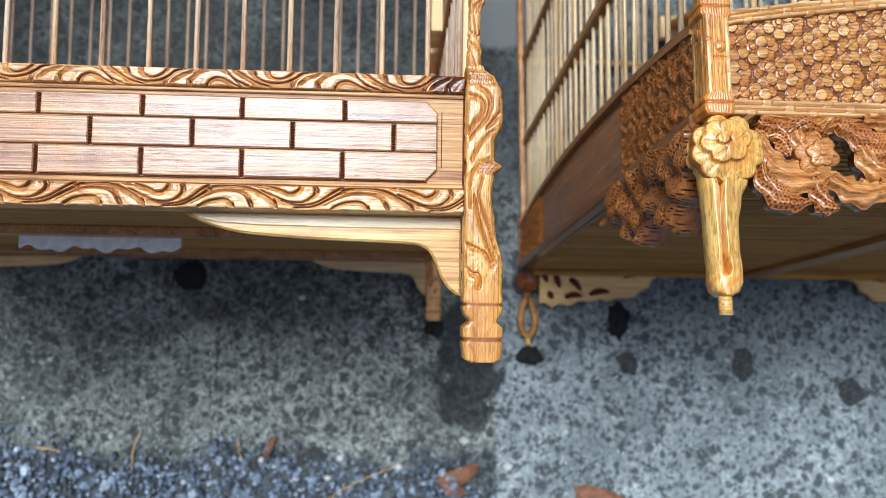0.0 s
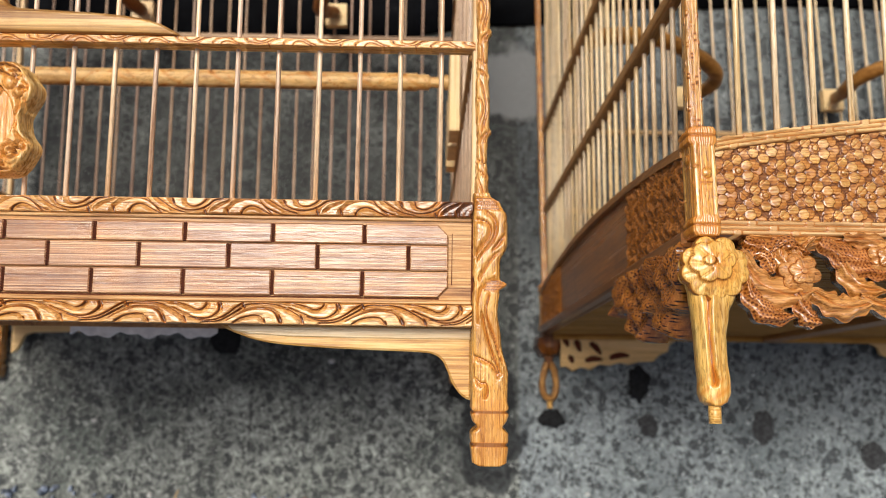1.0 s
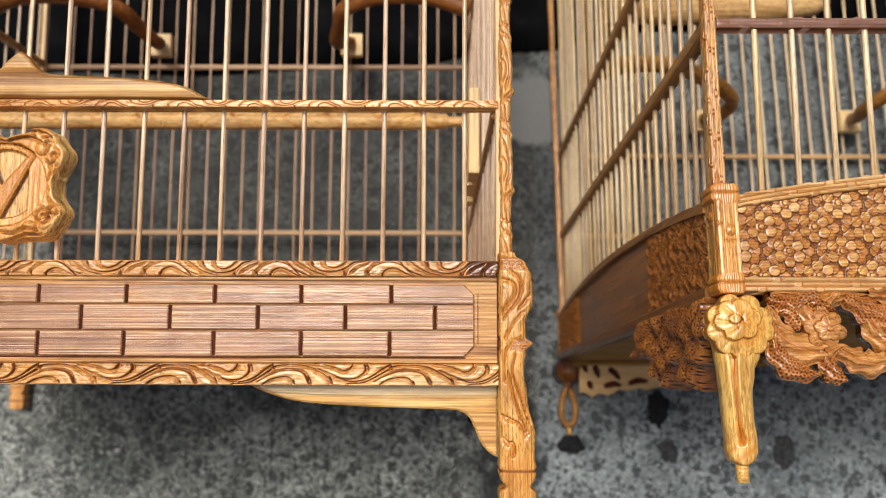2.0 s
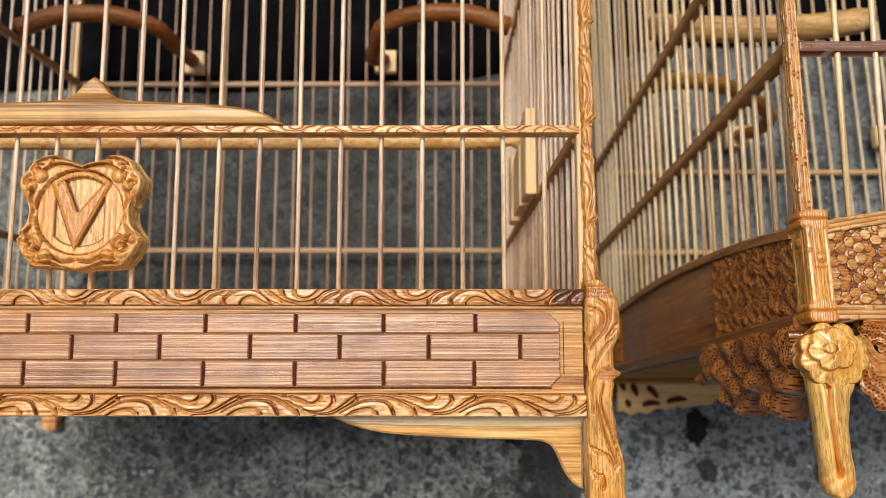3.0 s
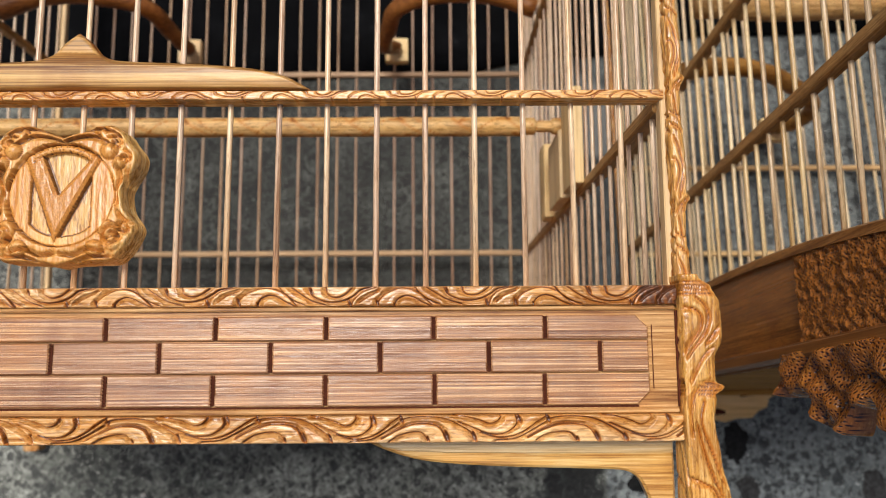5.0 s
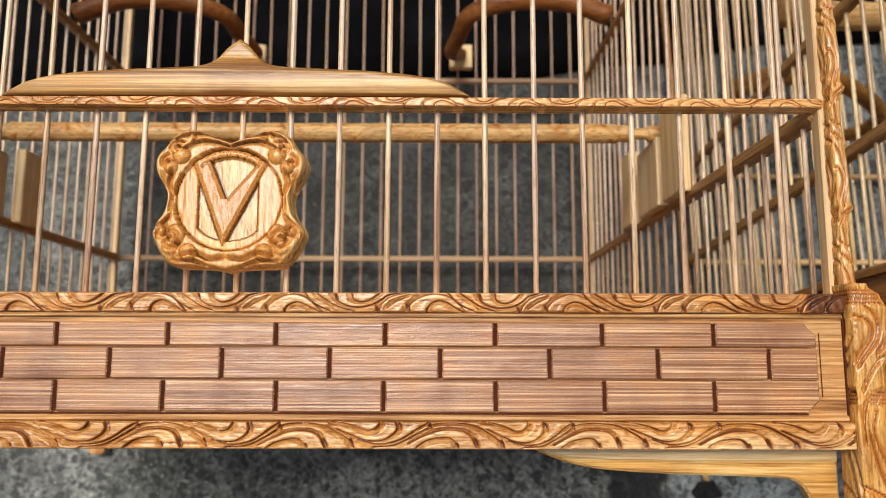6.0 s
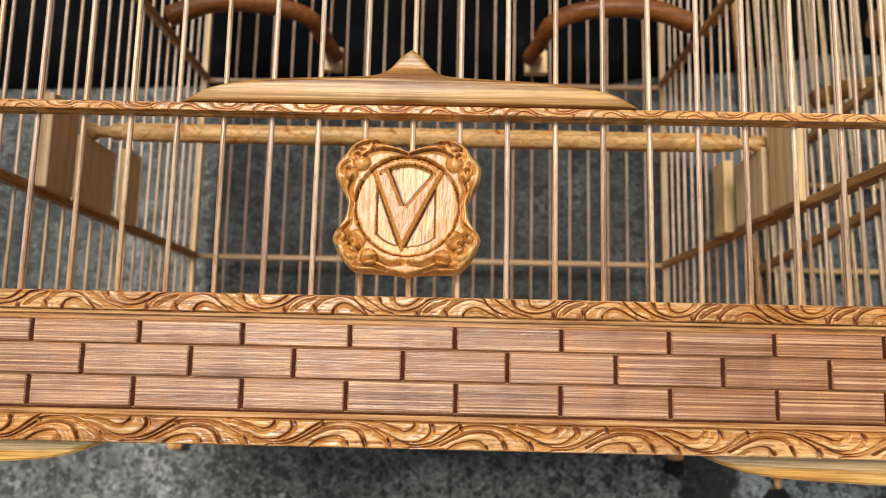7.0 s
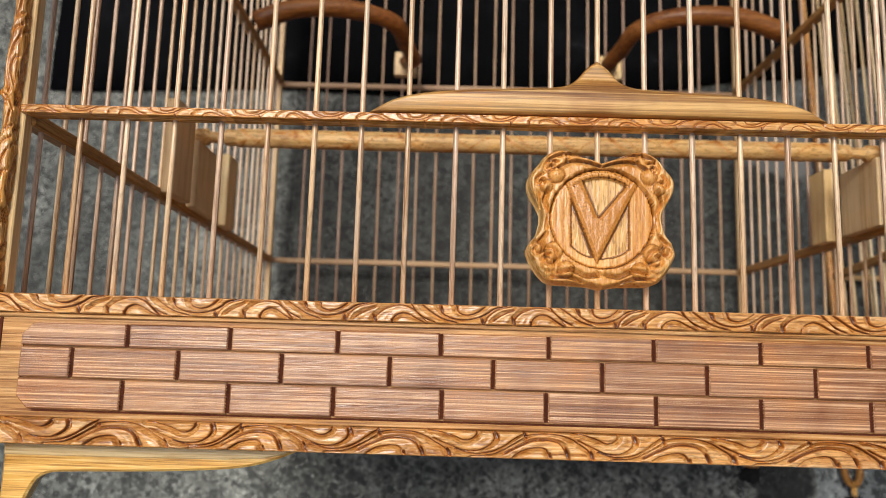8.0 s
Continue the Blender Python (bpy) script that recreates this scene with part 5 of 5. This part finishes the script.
def strip(name, pts, width, height, material):
    """A bent flat strip along a line."""
    verts, faces = [], []
    for i, p in enumerate(pts):
        p = Vector(p)
        d = (Vector(pts[min(i + 1, len(pts) - 1)]) - Vector(pts[max(i - 1, 0)])).normalized()
        side = d.cross(Vector((0, 0, 1))).normalized()
        up = side.cross(d)
        for a, b in ((-1, -1), (1, -1), (1, 0.6), (0.6, 1), (-0.6, 1), (-1, 0.6)):
            verts.append(p + side * (a * width / 2) + up * (b * height / 2))
    for i in range(len(pts) - 1):
        for k in range(6):
            faces.append((i * 6 + k, i * 6 + (k + 1) % 6, (i + 1) * 6 + (k + 1) % 6, (i + 1) * 6 + k))
    faces += [tuple(range(5, -1, -1)), tuple((len(pts) - 1) * 6 + k for k in range(6))]
    return mesh_of(name, verts, faces, material, False)


def petal_cup(name, centre, radius, material, depth=0.4, seed=0):
    """A carved blossom: rings of rounded petals round a boss, standing out towards the front."""
    verts, faces, marks = [], [], []
    cx, cy, cz = centre
    n, steps = 132, 40
    if seed:
        petals = [(0.62 * math.cos(a), 0.62 * math.sin(a), 0.40, 0.0) for a in (2 * math.pi * (k + 0.5 + seed) / 6 for k in range(6))]
        petals += [(0.33 * math.cos(a), 0.33 * math.sin(a), 0.31, 0.12) for a in (2 * math.pi * (k + seed) / 5 for k in range(5))] + [(0.0, 0.0, 0.15, 0.22)]
    else:
        # a full flower that leans to one side over a skirt of broad petals
        petals = [(0.70 * math.cos(math.radians(a)), 0.70 * math.sin(math.radians(a)), 0.35, 0.0) for a in (20, 65, 110, 155, 195, 232, 270, 308, 345)]
        petals += [(-0.15 + 0.40 * math.cos(math.radians(a)), 0.16 + 0.38 * math.sin(math.radians(a)), 0.30, 0.16) for a in (10, 70, 130, 190, 250, 310)] + [(-0.3, 0.16, 0.16, 0.34)]
    for j in range(steps + 1):
        t = j / steps
        for k in range(n):
            a = 2 * math.pi * k / n
            ca, sa = math.cos(a), math.sin(a)
            rim = max(x * ca + z * sa + math.sqrt(max(0.0, rp * rp - (x * sa - z * ca) ** 2)) if abs(x * sa - z * ca) < rp else 0.3 for x, z, rp, _ in petals)
            px, pz = t * rim * ca, t * rim * sa
            best, mark = -0.06, 0.6
            for x, z, rp, base_ in petals:
                c = math.hypot(x, z)
                dx, dz = px - x, pz - z
                d = math.hypot(dx, dz) / rp
                if d < 1.0:
                    ox, oz = (x / c, z / c) if c > 0.01 else (0.0, 1.0)
                    cross = dx * oz - dz * ox
                    lift = base_ + 0.28 * rp * math.sqrt(1 - d ** 6) + 0.12 * rp * d * d - 0.12 * math.exp(-(cross / 0.03) ** 2) * (rp > 0.2) * rp
                    if lift > best:
                        out_ = (dx * ox + dz * oz) / rp
                        best, mark = lift, (0.8 if d > 0.92 else 0.45 * max(0, -out_) + 0.2 * (math.sin(cross * 90) > 0.8))
            verts.append((cx + radius * px, cy - radius * (best + depth * (1 - t ** 2.2)), cz + radius * 0.95 * pz))
            marks.append(mark)
    for j in range(steps):
        for k in range(n):
            k2 = (k + 1) % n
            faces.append((j * n + k, (j + 1) * n + k, (j + 1) * n + k2, j * n + k2))
    base = len(verts)
    for k in range(n):
        x, y, z = verts[steps * n + k]
        verts.append((cx + (x - cx) * 0.8, cy + radius * 0.8, cz + (z - cz) * 0.8))
        marks.append(0)
    for k in range(n):
        k2 = (k + 1) % n
        faces.append((steps * n + k, base + k, base + k2, steps * n + k2))
    faces.append(tuple(base + k for k in range(n)))
    return mesh_of(name, verts, faces, material, True, marks)


def floral_leg(cage, mm, lean):
    """Corner: post, square block, blossom and a bent leg with a hollow, standing on a thin peg."""
    rows = profile([(0.1, -0.0045, 0.0008), (0.16, -0.0044, 0.0001), (0.43, -0.0046, 0.0)], 0.0005)

    def nodes(z, a):
        k = int(a / (math.pi / 6)) % 12
        f = a / (math.pi / 6) % 1 - 0.5
        u = ((z + 0.004 * math.sin(k * 5.1)) / (0.013 + 0.003 * math.sin(k * 2.3))) % 1 - 0.5
        seam = abs(f) > 0.41
        knot = abs(u) < 0.075 and abs(f) < 0.34
        return (-0.0002 if knot else 0) + (0.0004 if seam else 0), 0.85 if seam or (0.035 < abs(u) < 0.1 and abs(f) < 0.38) else 0
    post = piece("post", loft("post", [(z - 0.1, x0, x1, -0.0022, 0.003) for z, x0, x1 in rows], M_CARVE_Z, nodes, 120, 5), cage, mm @ pose(0, 0, 0.1, lean, -0.6, 0))
    rows = profile([(0.0625, -0.0055, 0.0028), (0.064, -0.0064, 0.0036), (0.068, -0.0064, 0.0036), (0.069, -0.0056, 0.003), (0.095, -0.0056, 0.003), (0.096, -0.0066, 0.0038), (0.1, -0.0066, 0.0038), (0.1015, -0.0055, 0.0028)], 0.0004)

    def culms(z, a):
        face, s = int((a + math.pi / 4) / (math.pi / 2)) % 4, math.tan((a + math.pi / 4) % (math.pi / 2) - math.pi / 4)
        if z < 0.0695 or z > 0.0945:
            return (0.0003, 0.6) if abs(z - 0.0664) < 0.0004 or abs(z - 0.0982) < 0.0004 else (0.00012 * math.sin(a * 40), 0.34 + 0.08 * math.sin(a * 40))
        groove = min(abs(s + 0.45), abs(s - 0.62))
        strip_ = 0 if s < -0.45 else 1 if s < 0.62 else 2
        zn = (0.0905, 0.0845, 0.0795)[(strip_ + face) % 3]
        knot = math.hypot((s - (-0.75, 0.1, 0.85)[strip_]) * 0.005, z - zn) / 0.0018
        ring = abs(z - zn + 0.0035)
        knot = knot if strip_ == 1 else 9.0
        d = 0.0007 * max(0, 1 - groove / 0.1) - (0.0009 * math.sqrt(1 - knot * knot) if knot < 1 else 0) - 0.0003 * max(0, 1 - ring / 0.0009)
        return d, min(0.85, 0.6 * max(0, 1.2 - groove / 0.05) + (0.6 if 0.95 < knot < 1.25 else 0) + (0.6 if ring < 0.0003 else 0))
    piece("corner_block", loft("corner_block", [(z, x0, x1, -0.0065, 0.0055) for z, x0, x1 in rows], M_CARVE_Z, culms), cage, mm)
    wood = M_LOOP if lean == 0 else M_HONEY_Z
    piece("blossom", petal_cup("blossom", (0.0005, -0.0045, 0.0515), 0.0115, wood, 0.2), cage, mm, "dark carved blossom" if lean == 0 else "honey-coloured carved blossom")
    # a bent leg, hollowed by a long groove, on a thin peg
    rows = profile([(0.0058, -0.0030, 0.0010), (0.0072, -0.0050, 0.0034), (0.010, -0.0058, 0.0046), (0.014, -0.0056, 0.0046), (0.02, -0.0060, 0.0040), (0.028, -0.0062, 0.0040), (0.036, -0.0068, 0.0054), (0.042, -0.0075, 0.0078), (0.047, -0.008, 0.008)], 0.0006)

    def hollow(z, a):
        d = abs((a - math.radians(252 + 260 * (0.03 - z)) + math.pi) % (2 * math.pi) - math.pi)
        wide = 0.13 + 0.13 * math.exp(-((z - 0.0145) / 0.003) ** 2)
        g = max(0.0, 1 - d / wide) * min(1, max(0, (z - 0.0118) / 0.0015)) * min(1, max(0, (0.045 - z) / 0.003))
        cup = 0.4 * (z < 0.016) * (0.5 + 0.5 * math.sin(z * 9000 + 5 * a)) * min(1, (0.016 - z) / 0.003)
        # burn follows the groove's depth, so its shade is coloured in
        return 0.0045 * g ** 0.6 - 0.0005 * (0.013 < z < 0.042) * max(0, 1 - abs(d - wide - 0.12) / 0.2), 0.95 * g if g > 0.2 else cup
    peg_x = 0.0012 if lean == 0 else -0.001
    if lean == 0:
        ring = [(0.001 + 0.0056 * math.sin(q) * (1 + 0.25 * math.cos(q)), -0.002, 0.0225 - 0.0145 * math.cos(q)) for q in np.linspace(0, 2 * math.pi, 40)]
        leg = piece("leg", tube("leg", [(0.001, -0.002, 0.0065)] + ring + [(0.001, -0.002, 0.0075)], 0.0026, M_OCHRE, 12, None, 0.15), cage, mm, "brown looped foot")
        piece("stem", tube("stem", [(0.001, -0.002, 0.035), (0.001, -0.002, 0.042), (0.001, -0.001, 0.052)], lambda t: 0.0024 + 0.003 * t, wood, 12), leg)
    else:
        leg = piece("leg", loft("leg", [(z, x0, x1, -0.0062 + 0.02 * max(0, 0.02 - z), 0.0042) for z, x0, x1 in rows], wood, hollow, 64, 2.6), cage, mm, "bent honey-coloured leg with a hollow")
    piece("peg", tube("peg", [(peg_x, -0.002, 0.0), (peg_x, -0.002, 0.003), (peg_x, -0.002, 0.0062)], 0.0021, M_YELLOW, 12), leg)


def leaf(name, path, width, thick, material, lobes=4, dotted=False):
    """A carved leaf along a line, ribbed down its middle, with a lobed rim."""
    pts = [Vector(p) for p in curve_through(path, 26)]
    verts, faces, marks = [], [], []
    n, m = len(pts), 37
    far = 0.0
    for i, p in enumerate(pts):
        t = i / (n - 1)
        far += (p - pts[i - 1]).length if i else 0
        d = (pts[min(i + 1, n - 1)] - pts[max(i - 1, 0)]).normalized()
        across = d.cross(Vector((0, -1, 0))).normalized()
        w = width * math.sin(math.pi * (0.08 + 0.9 * t)) ** 0.7 * (1 + 0.16 * math.sin(2 * math.pi * lobes * t))
        for k in range(m):
            s = 2 * k / (m - 1) - 1
            h = thick * (1 - s * s) * 0.9 - thick * 0.22 * math.exp(-(s / 0.1) ** 2) + thick * 0.12 * math.cos(9 * s + 12 * t)
            verts.append(p + across * (s * w / 2) + Vector((0, -h, 0)))
            if dotted:
                row = int(far / 0.0011)
                du, dv = (s * w / 2 / 0.0012 + 0.5 * (row % 2)) % 1 - 0.5, (far / 0.0011) % 1 - 0.5
                marks.append(0.9 if math.hypot(du, dv) < 0.34 else 0.12)
                continue
            marks.append(min(0.85, 0.35 * math.exp(-(s / 0.06) ** 2) + (0.45 if abs(s) > 0.95 else 0) + 0.35 * max(0, math.sin(9 * abs(s) + 24 * t) - 0.6)))
    for i in range(n - 1):
        for k in range(m - 1):
            faces.append((i * m + k, (i + 1) * m + k, (i + 1) * m + k + 1, i * m + k + 1))
    base = len(verts)
    ring = [i * m for i in range(n)] + [i * m + m - 1 for i in range(n - 1, -1, -1)]
    for r in ring:
        v = Vector(verts[r])
        verts.append(v + Vector((0, thick * 1.2, 0)))
        marks.append(0)
    for k in range(len(ring)):
        k2 = (k + 1) % len(ring)
        faces.append((ring[k], ring[k2], base + k2, base + k))
    for i in range(n - 1):
        faces.append((base + i, base + i + 1, base + 2 * n - 2 - i, base + 2 * n - 1 - i))
    return mesh_of(name, verts, faces, material, True, marks)


def apron(cage):
    """Openwork of leaves and a blossom beside each front corner, hung under the skirt."""
    W, D = 0.372, 0.368
    y = -0.002
    front = [([(0.010, y, 0.058), (0.016, y, 0.047), (0.026, y, 0.043), (0.036, y, 0.045)], 0.010), ([(0.012, y, 0.062), (0.019, y, 0.058), (0.021, y, 0.050)], 0.007),
             ([(0.024, y, 0.062), (0.025, y, 0.054), (0.031, y, 0.05)], 0.006), ([(0.036, y, 0.063), (0.030, y, 0.058), (0.034, y, 0.052)], 0.005), ([(0.038, y, 0.062), (0.05, y, 0.055), (0.064, y, 0.050)], 0.009),
             ([(0.034, y, 0.044), (0.044, y, 0.039), (0.056, y, 0.041)], 0.008), ([(0.046, y, 0.063), (0.056, y, 0.062), (0.066, y, 0.058)], 0.006), ([(0.028, y, 0.045), (0.032, y, 0.036), (0.036, y, 0.033)], 0.006),
             ([(0.062, y, 0.05), (0.074, y, 0.052), (0.086, y, 0.058), (0.095, y, 0.063)], 0.008), ([(0.066, y, 0.06), (0.072, y, 0.056), (0.08, y, 0.062)], 0.006),
             ([(0.014, y + 0.001, 0.063), (0.03, y + 0.002, 0.0615), (0.046, y + 0.001, 0.0625)], 0.007), ([(0.012, y, 0.052), (0.014, y, 0.042), (0.02, y, 0.036), (0.028, y, 0.0355)], 0.007),
             ([(0.044, y + 0.001, 0.058), (0.05, y + 0.001, 0.047), (0.06, y + 0.001, 0.0445)], 0.007), ([(0.02, y, 0.058), (0.026, y - 0.001, 0.061), (0.034, y, 0.057)], 0.005),
             ([(0.05, y, 0.043), (0.06, y - 0.001, 0.039), (0.072, y, 0.043), (0.078, y, 0.05)], 0.006)]
    for sx, x0 in ((1, 0.0), (-1, W)):
        mm = pose(x0, 0, 0) @ Matrix.Diagonal((sx, 1, 1, 1))
        first = None
        for i, (path, w) in enumerate(front):
            me = leaf("leaf", path, w * 1.15, 0.003, M_APRON, 4, i in (1, 4, 7, 9, 11, 13))
            if first is None:
                first = piece("apron", me, cage, mm, "carved openwork of leaves and blossoms")
            else:
                piece("leaf", me, first)
        piece("blossom", petal_cup("blossom", (0.030, y - 0.001, 0.0505), 0.0075, M_APRON, 0.35, 0.3), first)
        piece("blossom", petal_cup("blossom", (0.06, y - 0.001, 0.056), 0.0066, M_APRON, 0.35, 0.1), first)
        # a dense lobed carving along the side, glossy and pricked all over
        mirror = Matrix(((0, 1, 0, 0), (1, 0, 0, 0), (0, 0, 1, 0), (0, 0, 0, 1)))
        side_m = pose(x0, 0.0, 0) @ Matrix.Diagonal((sx, 1, 1, 1)) @ mirror
        piece("side_apron", side_me, cage, side_m, "glossy carved leaves pricked with dots under the side board")


def pricked(X, Z, V):
    lump = 0.5 + 0.5 * np.sin(X * 230 + 1.6 * np.sin(Z * 200)) * np.cos(Z * 210 + 1.2 * np.sin(X * 150))
    fold = np.abs(np.sin(X * 120 + Z * 170 + 2 * np.sin(X * 90)))
    f1, f2, own = cells(X, Z, 0.0013, 3)
    dot = np.clip(2.3 - f1 / 0.17, 0, 1) * (own > 0.05)
    edge = np.clip(np.minimum(V, 1 - V) / 0.08, 0, 1)
    # beside the dots, burn also paints shade into folds and hollows
    return (0.002 + 0.006 * lump + 0.0018 * fold - 0.0004 * dot) * np.sqrt(edge), np.clip(0.1 + 0.95 * dot + 0.6 * np.clip(1 - fold / 0.35, 0, 1) + 0.35 * np.clip(0.45 - lump, 0, 1), 0, 0.97)


side_me = relief("side_apron", 0.006, 0.104, 0.03, 0.064, -0.002, 0.004, 620, 200, pricked, M_GLAZE, high=lambda X: np.full_like(X, 0.0638),
                 low=lambda X: 0.0375 + 0.0055 * np.sin(X * 150 + 1) + 0.003 * np.sin(X * 390) + 0.012 * np.clip((X - 0.075) / 0.03, 0, 1) + 0.006 * np.clip((0.025 - X) / 0.02, 0, 1))
RIGHT = LAY @ pose(0.2585, -0.0085, 0.019, -5.3, 0, 0)
floral_cage(RIGHT)
